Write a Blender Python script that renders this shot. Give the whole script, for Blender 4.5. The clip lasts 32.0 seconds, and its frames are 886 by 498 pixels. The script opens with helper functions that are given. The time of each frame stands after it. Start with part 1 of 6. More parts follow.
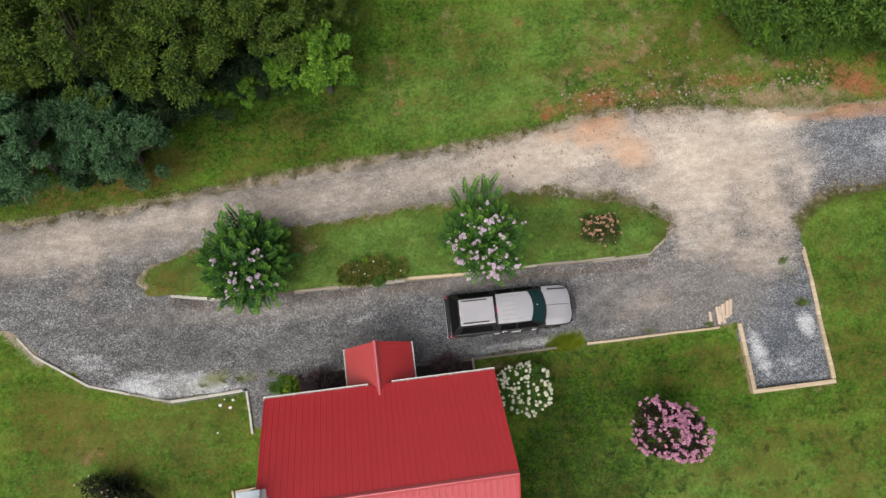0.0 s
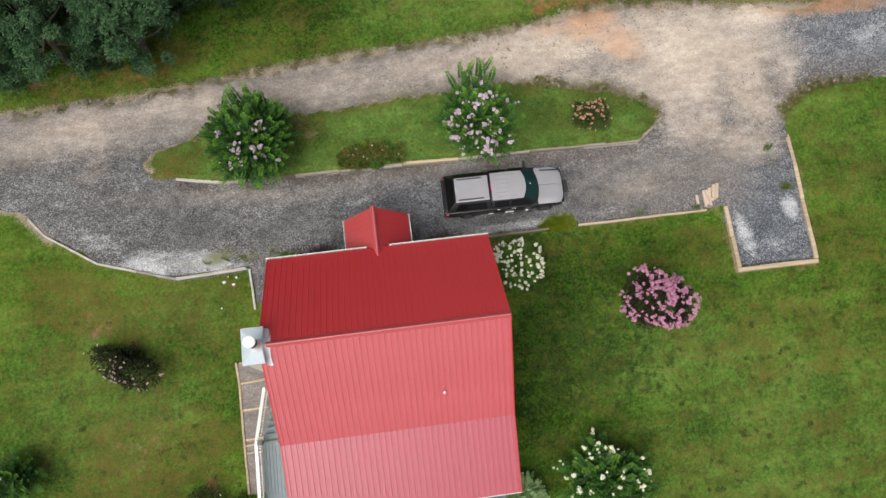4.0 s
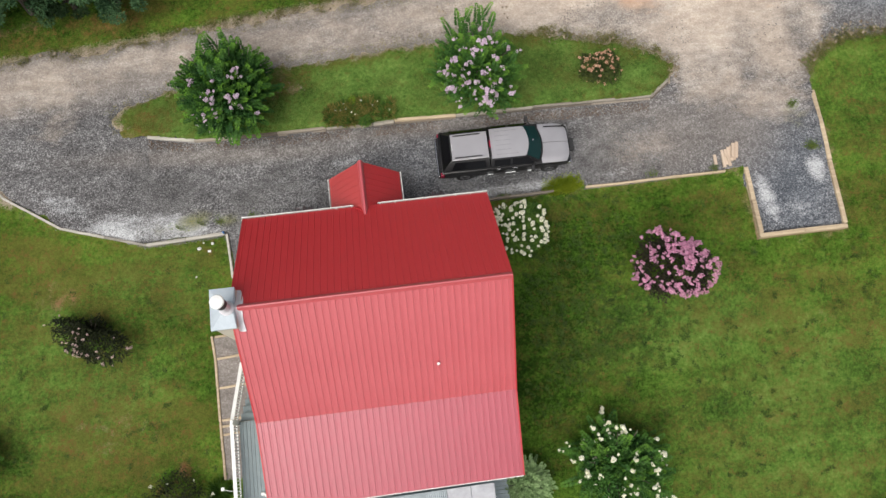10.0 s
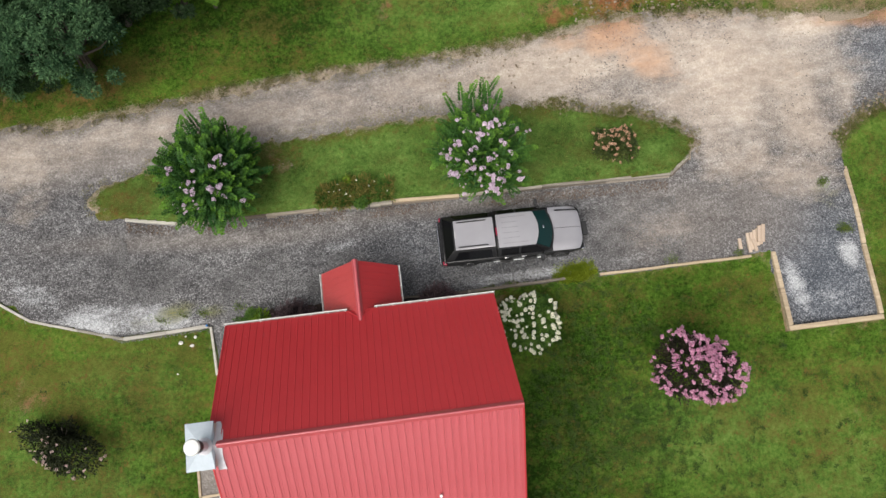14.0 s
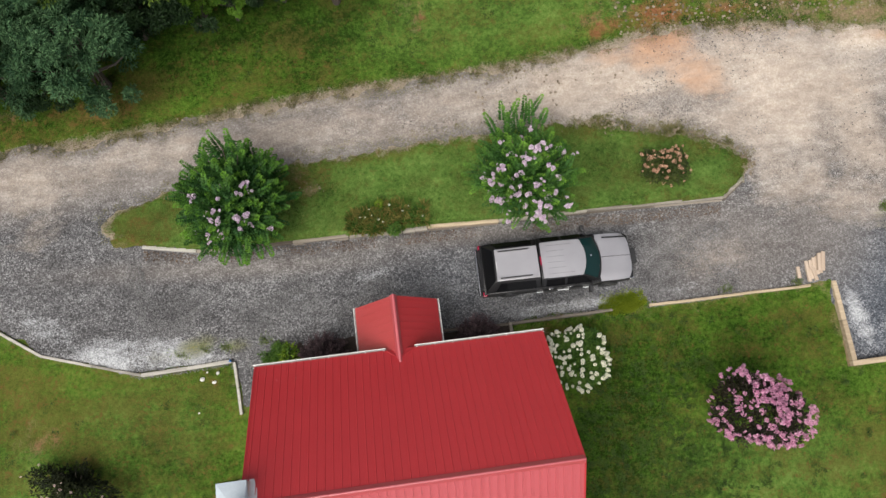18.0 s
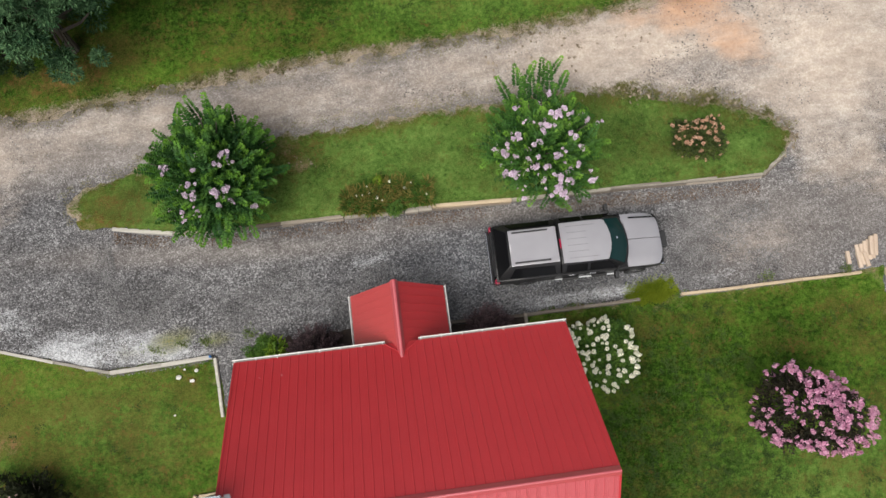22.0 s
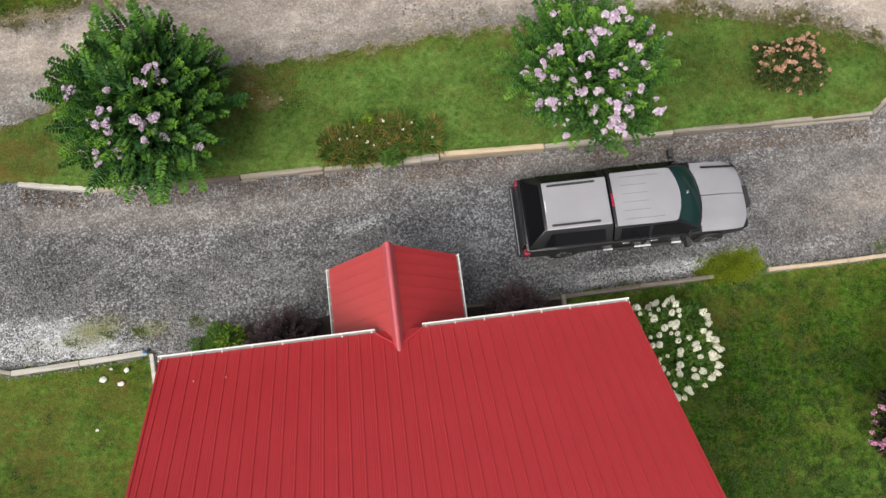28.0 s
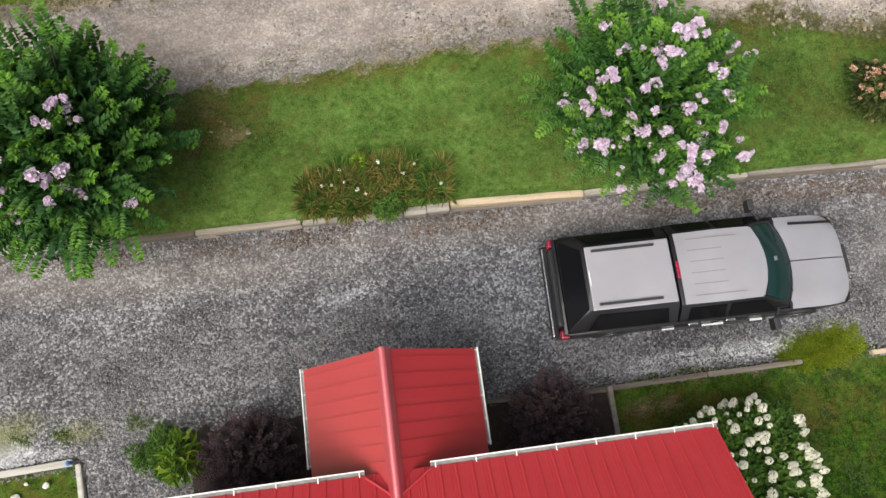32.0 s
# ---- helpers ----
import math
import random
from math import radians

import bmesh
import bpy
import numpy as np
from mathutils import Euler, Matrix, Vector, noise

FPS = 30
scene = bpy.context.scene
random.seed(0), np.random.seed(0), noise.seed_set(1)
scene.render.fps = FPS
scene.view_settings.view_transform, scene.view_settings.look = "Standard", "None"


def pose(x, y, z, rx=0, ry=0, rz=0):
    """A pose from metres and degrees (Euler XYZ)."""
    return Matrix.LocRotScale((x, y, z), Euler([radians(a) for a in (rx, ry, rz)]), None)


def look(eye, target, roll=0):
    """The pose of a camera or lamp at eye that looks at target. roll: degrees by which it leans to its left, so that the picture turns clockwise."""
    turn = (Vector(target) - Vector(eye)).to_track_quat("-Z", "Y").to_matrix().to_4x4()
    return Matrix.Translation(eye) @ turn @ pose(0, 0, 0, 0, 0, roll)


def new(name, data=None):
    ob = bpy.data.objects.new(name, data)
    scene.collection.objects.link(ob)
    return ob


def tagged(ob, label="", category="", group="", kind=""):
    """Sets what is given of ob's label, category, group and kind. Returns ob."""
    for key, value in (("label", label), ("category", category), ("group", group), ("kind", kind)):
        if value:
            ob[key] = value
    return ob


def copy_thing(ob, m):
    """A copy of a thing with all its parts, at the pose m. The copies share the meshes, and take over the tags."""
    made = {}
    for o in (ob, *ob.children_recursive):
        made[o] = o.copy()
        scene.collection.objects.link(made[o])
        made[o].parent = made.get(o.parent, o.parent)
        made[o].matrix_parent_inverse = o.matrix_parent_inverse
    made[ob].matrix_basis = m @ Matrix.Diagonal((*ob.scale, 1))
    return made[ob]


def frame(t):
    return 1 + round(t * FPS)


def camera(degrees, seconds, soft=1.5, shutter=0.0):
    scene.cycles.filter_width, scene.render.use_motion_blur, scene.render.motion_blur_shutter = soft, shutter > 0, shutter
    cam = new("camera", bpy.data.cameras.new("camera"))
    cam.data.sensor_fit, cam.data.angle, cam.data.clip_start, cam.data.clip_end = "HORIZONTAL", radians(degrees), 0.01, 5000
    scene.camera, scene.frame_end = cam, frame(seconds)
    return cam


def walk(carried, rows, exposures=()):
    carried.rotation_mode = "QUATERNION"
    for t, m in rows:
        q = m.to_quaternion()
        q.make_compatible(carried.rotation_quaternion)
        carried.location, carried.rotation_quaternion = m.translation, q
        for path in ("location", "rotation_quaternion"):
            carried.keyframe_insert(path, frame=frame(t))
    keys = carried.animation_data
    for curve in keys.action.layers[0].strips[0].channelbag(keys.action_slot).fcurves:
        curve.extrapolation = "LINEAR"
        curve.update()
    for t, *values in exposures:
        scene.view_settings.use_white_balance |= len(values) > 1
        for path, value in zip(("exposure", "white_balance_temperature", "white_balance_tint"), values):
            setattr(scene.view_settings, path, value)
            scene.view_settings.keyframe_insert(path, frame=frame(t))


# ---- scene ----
cam = camera(65.19, 32.0)
PATH = [
    (0, 0, 0, 31.8, 14.636, -2.479, -7.507),
    (0.5, -0.039, -0.193, 31.767, 14.636, -2.479, -7.507),
    (1, -0.093, -0.572, 31.766, 14.636, -2.479, -7.507),
    (1.5, -0.154, -1.092, 31.736, 14.636, -2.479, -7.507),
    (2, -0.22, -1.749, 31.726, 14.636, -2.479, -7.507),
    (2.5, -0.292, -2.539, 31.678, 14.636, -2.479, -7.507),
    (3, -0.37, -3.467, 31.649, 14.636, -2.479, -7.507),
    (3.5, -0.445, -4.492, 31.579, 14.636, -2.479, -7.507),
    (4, -0.532, -5.554, 31.517, 14.636, -2.479, -7.507),
    (4.5, -0.568, -6.317, 31.363, 14.636, -2.479, -7.507),
    (6.5, -0.377, -6.609, 30.076, 14.636, -2.479, -7.507),
    (7, -0.404, -6.589, 29.779, 14.636, -2.479, -7.507),
    (7.5, -0.423, -6.568, 29.501, 14.636, -2.479, -7.507),
    (8, -0.416, -6.554, 29.259, 14.636, -2.479, -7.507),
    (8.5, -0.404, -6.549, 29.053, 14.636, -2.479, -7.507),
    (9, -0.376, -6.553, 28.874, 14.636, -2.479, -7.507),
    (9.5, -0.345, -6.531, 28.71, 14.636, -2.479, -7.507),
    (10, -0.303, -6.413, 28.521, 14.636, -2.479, -7.507),
    (10.5, -0.277, -6.203, 28.336, 14.636, -2.479, -7.507),
    (11, -0.238, -5.902, 28.152, 14.636, -2.479, -7.507),
    (11.5, -0.178, -5.494, 27.984, 14.636, -2.479, -7.507),
    (12, -0.111, -5.003, 27.827, 14.636, -2.479, -7.507),
    (12.5, -0.035, -4.424, 27.677, 14.636, -2.479, -7.507),
    (13, 0.042, -3.773, 27.525, 14.636, -2.479, -7.507),
    (13.5, 0.121, -3.052, 27.375, 14.636, -2.479, -7.507),
    (14, 0.204, -2.276, 27.209, 14.636, -2.479, -7.507),
    (14.5, 0.286, -1.505, 26.981, 14.636, -2.479, -7.507),
    (16.5, -0.022, -0.742, 26.272, 14.636, -2.479, -7.507),
    (17, -0.286, -0.696, 26.097, 14.636, -2.479, -7.507),
    (17.5, -0.627, -0.644, 25.909, 14.636, -2.479, -7.507),
    (18, -0.98, -0.598, 25.715, 14.636, -2.479, -7.507),
    (18.5, -1.075, -0.589, 25.434, 14.636, -2.479, -7.507),
    (19, -1.069, -0.593, 25.15, 14.636, -2.479, -7.507),
    (19.5, -1.025, -0.595, 24.817, 14.636, -2.479, -7.507),
    (20, -1.005, -0.565, 24.463, 14.636, -2.479, -7.507),
    (20.5, -1.02, -0.529, 24.085, 14.636, -2.479, -7.507),
    (21, -1.029, -0.495, 23.647, 14.636, -2.479, -7.507),
    (21.5, -1.045, -0.472, 23.235, 14.636, -2.479, -7.507),
    (22, -1.055, -0.449, 22.811, 14.636, -2.479, -7.507),
    (22.5, -1.055, -0.422, 22.376, 14.636, -2.479, -7.507),
    (23, -1.047, -0.407, 21.935, 14.636, -2.479, -7.507),
    (23.5, -1.041, -0.384, 21.444, 14.636, -2.479, -7.507),
    (24, -1.035, -0.371, 20.968, 14.636, -2.479, -7.507),
    (24.5, -1.03, -0.368, 20.474, 14.636, -2.479, -7.507),
    (25, -1.024, -0.367, 19.997, 14.636, -2.479, -7.507),
    (25.5, -1.025, -0.351, 19.505, 14.636, -2.479, -7.507),
    (26, -1.03, -0.333, 19.024, 14.636, -2.479, -7.507),
    (26.5, -1.038, -0.3, 18.547, 14.636, -2.479, -7.507),
    (28.5, -1.013, 0.243, 16.669, 14.636, -2.479, -7.507),
    (29, -0.983, 0.563, 16.195, 14.636, -2.479, -7.507),
    (29.5, -0.949, 0.965, 15.712, 14.636, -2.479, -7.507),
    (30, -0.897, 1.405, 15.247, 14.636, -2.479, -7.507),
    (30.5, -0.839, 1.893, 14.779, 14.636, -2.479, -7.507),
    (31, -0.797, 2.248, 14.328, 14.636, -2.479, -7.507),
    (31.5, -0.778, 2.38, 13.89, 14.636, -2.479, -7.507),
    (32, -0.791, 2.456, 13.771, 14.636, -2.479, -7.507),
]
walk(cam, [(t, pose(*p)) for t, *p in PATH], [(0, .23), (18, .24), (24, .32), (29, .44), (32, .50)])

# ---- light ----
world = bpy.data.worlds.new("sky")
scene.world = world
world.use_nodes = True
wn = world.node_tree.nodes
sky = wn.new("ShaderNodeTexSky")
sky.sky_type = "NISHITA"
sky.sun_disc = False
sky.sun_elevation, sky.sun_rotation = radians(57), radians(222)
sky.air_density, sky.dust_density = 1.0, 3.0
wn["Background"].inputs["Strength"].default_value = 0.110
haze = wn.new("ShaderNodeHueSaturation")
haze.inputs["Saturation"].default_value = 0.35
world.node_tree.links.new(sky.outputs[0], haze.inputs["Color"])
world.node_tree.links.new(haze.outputs[0], wn["Background"].inputs["Color"])
sun = new("sun", bpy.data.lights.new("sun", "SUN"))
sun.data.energy, sun.data.angle, sun.data.color = 3.15, radians(50), (1.0, 0.95, 0.88)
sun.matrix_world = look((-15.5, -17.5, 36), (0, 0, 0))


# ---- lay of the land ----
LAND_Y = (-300, -40, -12, -5, -2.4, 0, 2.5, 3.5, 5.5, 7, 9, 11, 12.5, 15, 20, 40, 300)
LAND_Z = (-14, -4.2, -1.9, -1.1, -.8, -.35, -.15, .05, .10, .3, .45, .6, .85, 1.3, 2.2, 4, 14)


def land(x, y):
    """Height of the hillside: it rises to the north and a little to the east."""
    return np.interp(y, LAND_Y, LAND_Z) + 0.0437 * np.clip(x, -24, 26)


# ---- materials ----
def tree_of(name):
    m = bpy.data.materials.new(name)
    m.use_nodes = True
    nt = m.node_tree
    return m, nt, nt.nodes["Principled BSDF"], nt.nodes, nt.links


def ramp(nt, fac, stops):
    r = nt.nodes.new("ShaderNodeValToRGB")
    r.color_ramp.elements[0].position, r.color_ramp.elements[0].color = stops[0][0], (*stops[0][1], 1)
    r.color_ramp.elements[1].position, r.color_ramp.elements[1].color = stops[-1][0], (*stops[-1][1], 1)
    for p, c in stops[1:-1]:
        e = r.color_ramp.elements.new(p)
        e.color = (*c, 1)
    nt.links.new(fac, r.inputs[0])
    return r.outputs[0]


def noise_of(nt, scale, detail=4.0, rough=0.55, vec=None, stretch=None):
    n = nt.nodes.new("ShaderNodeTexNoise")
    n.inputs["Scale"].default_value, n.inputs["Detail"].default_value, n.inputs["Roughness"].default_value = scale, detail, rough
    if vec is None:
        vec = nt.nodes.new("ShaderNodeTexCoord").outputs["Object"]
    if stretch:
        mp = nt.nodes.new("ShaderNodeMapping")
        mp.inputs["Scale"].default_value = stretch
        nt.links.new(vec, mp.inputs[0])
        vec = mp.outputs[0]
    nt.links.new(vec, n.inputs["Vector"])
    return n.outputs["Fac"]


def mix(nt, fac, a, b, kind="MIX"):
    m = nt.nodes.new("ShaderNodeMix")
    m.data_type, m.blend_type = "RGBA", kind
    for sock, val in ((m.inputs[0], fac), (m.inputs[6], a), (m.inputs[7], b)):
        if isinstance(val, (int, float)):
            sock.default_value = val
        elif isinstance(val, tuple):
            sock.default_value = (*val, 1)
        else:
            nt.links.new(val, sock)
    return m.outputs[2]


def maths(nt, op, a, b=0.0, clamp=False):
    m = nt.nodes.new("ShaderNodeMath")
    m.operation, m.use_clamp = op, clamp
    for sock, val in ((m.inputs[0], a), (m.inputs[1], b)):
        if isinstance(val, (int, float)):
            sock.default_value = val
        else:
            nt.links.new(val, sock)
    return m.outputs[0]


def bump(nt, bsdf, height, strength, distance):
    b = nt.nodes.new("ShaderNodeBump")
    b.inputs["Strength"].default_value, b.inputs["Distance"].default_value = strength, distance
    nt.links.new(height, b.inputs["Height"])
    nt.links.new(b.outputs[0], bsdf.inputs["Normal"])


def attr(nt, name):
    a = nt.nodes.new("ShaderNodeAttribute")
    a.attribute_name = name
    return a.outputs["Fac"]


def surface(name, dark, light, scale=3.0, rough=0.7, metal=0.0, fine=60.0, relief=0.15, depth=0.004, stretch=None, spread=0.0, coat=0.0):
    """A surface with large stains and fine grain; spread: how far single pieces differ in tone."""
    m, nt, b, ns, ln = tree_of(name)
    big, small = noise_of(nt, scale, stretch=stretch), noise_of(nt, fine, 3.0, 0.6, stretch=stretch)
    f = maths(nt, "ADD", maths(nt, "MULTIPLY", big, 0.65), maths(nt, "MULTIPLY", small, 0.35))
    if spread:
        info = ns.new("ShaderNodeObjectInfo")
        f = maths(nt, "ADD", f, maths(nt, "MULTIPLY", maths(nt, "SUBTRACT", info.outputs["Random"], 0.5), spread))
    ln.new(ramp(nt, f, [(0.3, dark), (0.7, light)]), b.inputs["Base Color"])
    ln.new(maths(nt, "ADD", maths(nt, "MULTIPLY", big, 0.2), rough - 0.1, True), b.inputs["Roughness"])
    b.inputs["Metallic"].default_value = metal
    b.inputs["Coat Weight"].default_value = coat
    if relief:
        bump(nt, b, small, relief, depth)
    return m


def foliage(name, dark, mid, light, rough=0.5, glow=0.25, young=None):
    """Leaves: each leaf has its own tone, and lets a little light through."""
    m, nt, b, ns, ln = tree_of(name)
    geo = ns.new("ShaderNodeNewGeometry")
    col = ramp(nt, geo.outputs["Random Per Island"], [(0.0, dark), (0.55, mid), (1.0, light)])
    col = mix(nt, 0.4, col, ramp(nt, noise_of(nt, 1.6, 2.0), [(0.35, dark), (0.65, light)]))
    if young:
        col = mix(nt, attr(nt, "young"), col, young)
    ln.new(col, b.inputs["Base Color"])
    b.inputs["Roughness"].default_value = rough + .15
    b.inputs["Specular IOR Level"].default_value = 0.25
    tr = ns.new("ShaderNodeBsdfTranslucent")
    ln.new(col, tr.inputs["Color"])
    ms = ns.new("ShaderNodeMixShader")
    ms.inputs[0].default_value = glow
    ln.new(b.outputs[0], ms.inputs[1])
    ln.new(tr.outputs[0], ms.inputs[2])
    ln.new(ms.outputs[0], ns["Material Output"].inputs["Surface"])
    return m


def spread_noise(nt, vec, layers):
    """Sum of noises, each (scale, detail, roughness, weight, stretch), centred on 0.5."""
    total = 0.5
    for scale, detail, rough, weight, stretch in layers:
        n = noise_of(nt, scale, detail, rough, vec, stretch)
        total = maths(nt, "ADD", maths(nt, "MULTIPLY", maths(nt, "SUBTRACT", n, 0.5), weight), total)
    return total


def lawn_material():
    m, nt, b, ns, ln = tree_of("lawn")
    vec = ns.new("ShaderNodeTexCoord").outputs["Object"]
    mid, small = noise_of(nt, 1.9, 5, 0.68, vec), noise_of(nt, 26, 4, 0.75, vec)
    f = spread_noise(nt, vec, ((0.33, 4, 0.6, 1.1, None), (1.7, 4, 0.65, 0.7, None), (7.0, 4, 0.72, 1.5, None), (38, 3, 0.75, 1.6, None), (1.3, 3, 0.6, 0.45, (0.16, 1.3, 1.0))))
    # weeds and painted-in tree shade both darken the grass
    f = maths(nt, "SUBTRACT", f, maths(nt, "MULTIPLY", attr(nt, "weed_shade"), 0.33))
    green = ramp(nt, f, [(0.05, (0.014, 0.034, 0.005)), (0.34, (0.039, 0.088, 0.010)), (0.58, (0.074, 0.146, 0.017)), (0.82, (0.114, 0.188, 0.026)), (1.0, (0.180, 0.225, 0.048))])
    green = mix(nt, attr(nt, "lush"), green, ramp(nt, f, [(0.05, (0.034, 0.070, 0.014)), (0.4, (0.085, 0.158, 0.030)), (0.65, (0.130, 0.225, 0.048)), (1.0, (0.210, 0.300, 0.085))]))
    # olive and straw-coloured thin grass
    dry = maths(nt, "SUBTRACT", spread_noise(nt, vec, ((0.75, 5, 0.65, 1.6, (0.8, 1.3, 1.0)), (4.5, 5, 0.72, 1.3, None), (20, 3, 0.7, 0.9, None))), 0.52)
    dry = maths(nt, "MULTIPLY", maths(nt, "ADD", dry, maths(nt, "MULTIPLY", attr(nt, "dry"), 0.42)), 2.6, True)
    green = mix(nt, maths(nt, "MULTIPLY", dry, 0.60), green, ramp(nt, small, [(0.35, (0.055, 0.052, 0.012)), (0.5, (0.115, 0.100, 0.024)), (0.65, (0.185, 0.150, 0.045))]))
    # russet dead thatch in flecks
    fleck = maths(nt, "SUBTRACT", spread_noise(nt, vec, ((2.6, 5, 0.72, 1.6, None), (12, 4, 0.7, 1.0, None))), 0.66)
    fleck = maths(nt, "MULTIPLY", maths(nt, "ADD", fleck, maths(nt, "MULTIPLY", attr(nt, "dry"), 0.16)), 3.5, True)
    green = mix(nt, maths(nt, "MULTIPLY", fleck, 0.75), green, (0.165, 0.088, 0.032))
    soil = ramp(nt, noise_of(nt, 12, 5, 0.7, vec), [(0.3, (0.170, 0.110, 0.068)), (0.7, (0.430, 0.310, 0.205))])
    clay = ramp(nt, noise_of(nt, 7, 5, 0.7, vec), [(0.3, (0.170, 0.062, 0.027)), (0.7, (0.345, 0.160, 0.078))])
    edge = maths(nt, "ADD", maths(nt, "MULTIPLY", maths(nt, "SUBTRACT", mid, 0.5), 2.0), maths(nt, "ADD", maths(nt, "MULTIPLY", maths(nt, "SUBTRACT", small, 0.5), 1.6), 0.5))
    bare = maths(nt, "MULTIPLY", maths(nt, "SUBTRACT", maths(nt, "ADD", attr(nt, "bare"), edge), 1.0), 1.5, True)
    red = maths(nt, "MULTIPLY", maths(nt, "SUBTRACT", maths(nt, "ADD", attr(nt, "clay"), edge), 1.0), 1.4, True)
    col = mix(nt, bare, green, soil)
    col = mix(nt, red, col, clay)
    # grit thrown up from the lane
    grit = ramp(nt, noise_of(nt, 30, 4, 0.7, vec), [(0.3, (0.190, 0.152, 0.115)), (0.5, (0.340, 0.280, 0.215)), (0.7, (0.480, 0.410, 0.325))])
    strew = maths(nt, "SUBTRACT", spread_noise(nt, vec, ((3.0, 4, 0.65, 1.2, None), (14, 4, 0.7, 1.5, None), (45, 3, 0.7, 1.2, None))), 1.0)
    col = mix(nt, maths(nt, "MULTIPLY", maths(nt, "ADD", strew, attr(nt, "grit")), 2.4, True), col, grit)
    ln.new(col, b.inputs["Base Color"])
    b.inputs["Roughness"].default_value = 0.9
    b.inputs["Specular IOR Level"].default_value = 0.04
    bump(nt, b, maths(nt, "ADD", small, maths(nt, "MULTIPLY", noise_of(nt, 90, 2, 0.7, vec), 0.7)), 0.8, 0.06)
    return m


def gravel_material():
    m, nt, b, ns, ln = tree_of("gravel")
    vec = ns.new("ShaderNodeTexCoord").outputs["Object"]
    vor = ns.new("ShaderNodeTexVoronoi")
    vor.inputs["Scale"].default_value = 27.0
    ln.new(vec, vor.inputs["Vector"])
    vor2 = ns.new("ShaderNodeTexVoronoi")
    vor2.inputs["Scale"].default_value = 58.0
    ln.new(vec, vor2.inputs["Vector"])
    sep, sep2 = ns.new("ShaderNodeSeparateColor"), ns.new("ShaderNodeSeparateColor")
    ln.new(vor.outputs["Color"], sep.inputs[0])
    ln.new(vor2.outputs["Color"], sep2.inputs[0])
    rnd = maths(nt, "ADD", maths(nt, "MULTIPLY", sep.outputs[0], 0.72), maths(nt, "MULTIPLY", sep2.outputs[0], 0.28))
    big, mid = noise_of(nt, 0.6, 5, 0.6, vec), noise_of(nt, 3.0, 5, 0.65, vec, (0.45, 1.0, 1.0))
    # wheel tracks and raked drifts run along the lane
    drift = spread_noise(nt, vec, ((0.55, 4, 0.6, 0.7, (0.5, 1.2, 1.0)), (2.6, 5, 0.72, 1.05, (0.6, 1.1, 1.0)), (11, 4, 0.76, 1.0, None)))
    tone = maths(nt, "ADD", maths(nt, "ADD", maths(nt, "MULTIPLY", rnd, 0.92), 0.04), maths(nt, "MULTIPLY", maths(nt, "SUBTRACT", drift, 0.5), 0.75))
    stone = ramp(nt, tone, [(0.10, (0.028, 0.028, 0.030)), (0.42, (0.082, 0.081, 0.084)), (0.70, (0.168, 0.166, 0.170)), (0.92, (0.370, 0.368, 0.370))])
    stone = mix(nt, maths(nt, "MULTIPLY", big, 0.22), stone, (0.130, 0.118, 0.110))
    stone = mix(nt, maths(nt, "MULTIPLY", attr(nt, "slate"), 0.85), stone, ramp(nt, tone, [(0.1, (0.040, 0.047, 0.058)), (0.5, (0.102, 0.115, 0.136)), (1.0, (0.34, 0.355, 0.38))]))
    # stones pressed into grey-brown fines on the through lane
    fines = ramp(nt, maths(nt, "ADD", maths(nt, "MULTIPLY", drift, 0.8), maths(nt, "MULTIPLY", rnd, 0.2)), [(0.2, (0.165, 0.140, 0.122)), (0.5, (0.235, 0.205, 0.182)), (0.8, (0.330, 0.292, 0.258))])
    stone = mix(nt, maths(nt, "MULTIPLY", attr(nt, "fine"), 0.8), stone, fines)
    sand = ramp(nt, maths(nt, "ADD", maths(nt, "MULTIPLY", drift, 0.9), maths(nt, "MULTIPLY", rnd, 0.10)), [(0.2, (0.310, 0.252, 0.206)), (0.5, (0.435, 0.366, 0.304)), (0.85, (0.610, 0.540, 0.462))])
    clay = ramp(nt, mid, [(0.3, (0.380, 0.175, 0.080)), (0.7, (0.500, 0.285, 0.160))])
    lime = ramp(nt, rnd, [(0.1, (0.300, 0.305, 0.312)), (0.6, (0.440, 0.450, 0.462)), (0.95, (0.560, 0.570, 0.580))])
    moss = ramp(nt, rnd, [(0.2, (0.090, 0.100, 0.036)), (0.8, (0.190, 0.185, 0.085))])
    rough_edge = maths(nt, "ADD", maths(nt, "MULTIPLY", maths(nt, "ADD", mid, maths(nt, "SUBTRACT", big, 0.5)), 0.9), maths(nt, "MULTIPLY", rnd, 0.30))
    soft_edge = maths(nt, "ADD", maths(nt, "MULTIPLY", maths(nt, "ADD", mid, maths(nt, "SUBTRACT", big, 0.5)), 0.75), maths(nt, "ADD", maths(nt, "MULTIPLY", rnd, 0.12), 0.15))
    col = stone
    for name, c, hard in (("sand", sand, 1.3), ("clay", clay, 1.0), ("lime", lime, 1.8), ("moss", moss, 1.6)):
        k = maths(nt, "MULTIPLY", maths(nt, "SUBTRACT", maths(nt, "ADD", attr(nt, name), soft_edge if name in ("sand", "clay") else rough_edge), 1.0), hard, True)
        col = mix(nt, k, col, c)
    ln.new(col, b.inputs["Base Color"])
    b.inputs["Roughness"].default_value = 0.92
    b.inputs["Specular IOR Level"].default_value = 0.2
    hgt = maths(nt, "SUBTRACT", rnd, vor.outputs["Distance"])
    flat = maths(nt, "MAXIMUM", attr(nt, "sand"), attr(nt, "fine"))
    hgt = maths(nt, "MULTIPLY", hgt, maths(nt, "SUBTRACT", 1.0, maths(nt, "MULTIPLY", flat, 0.85, True)))
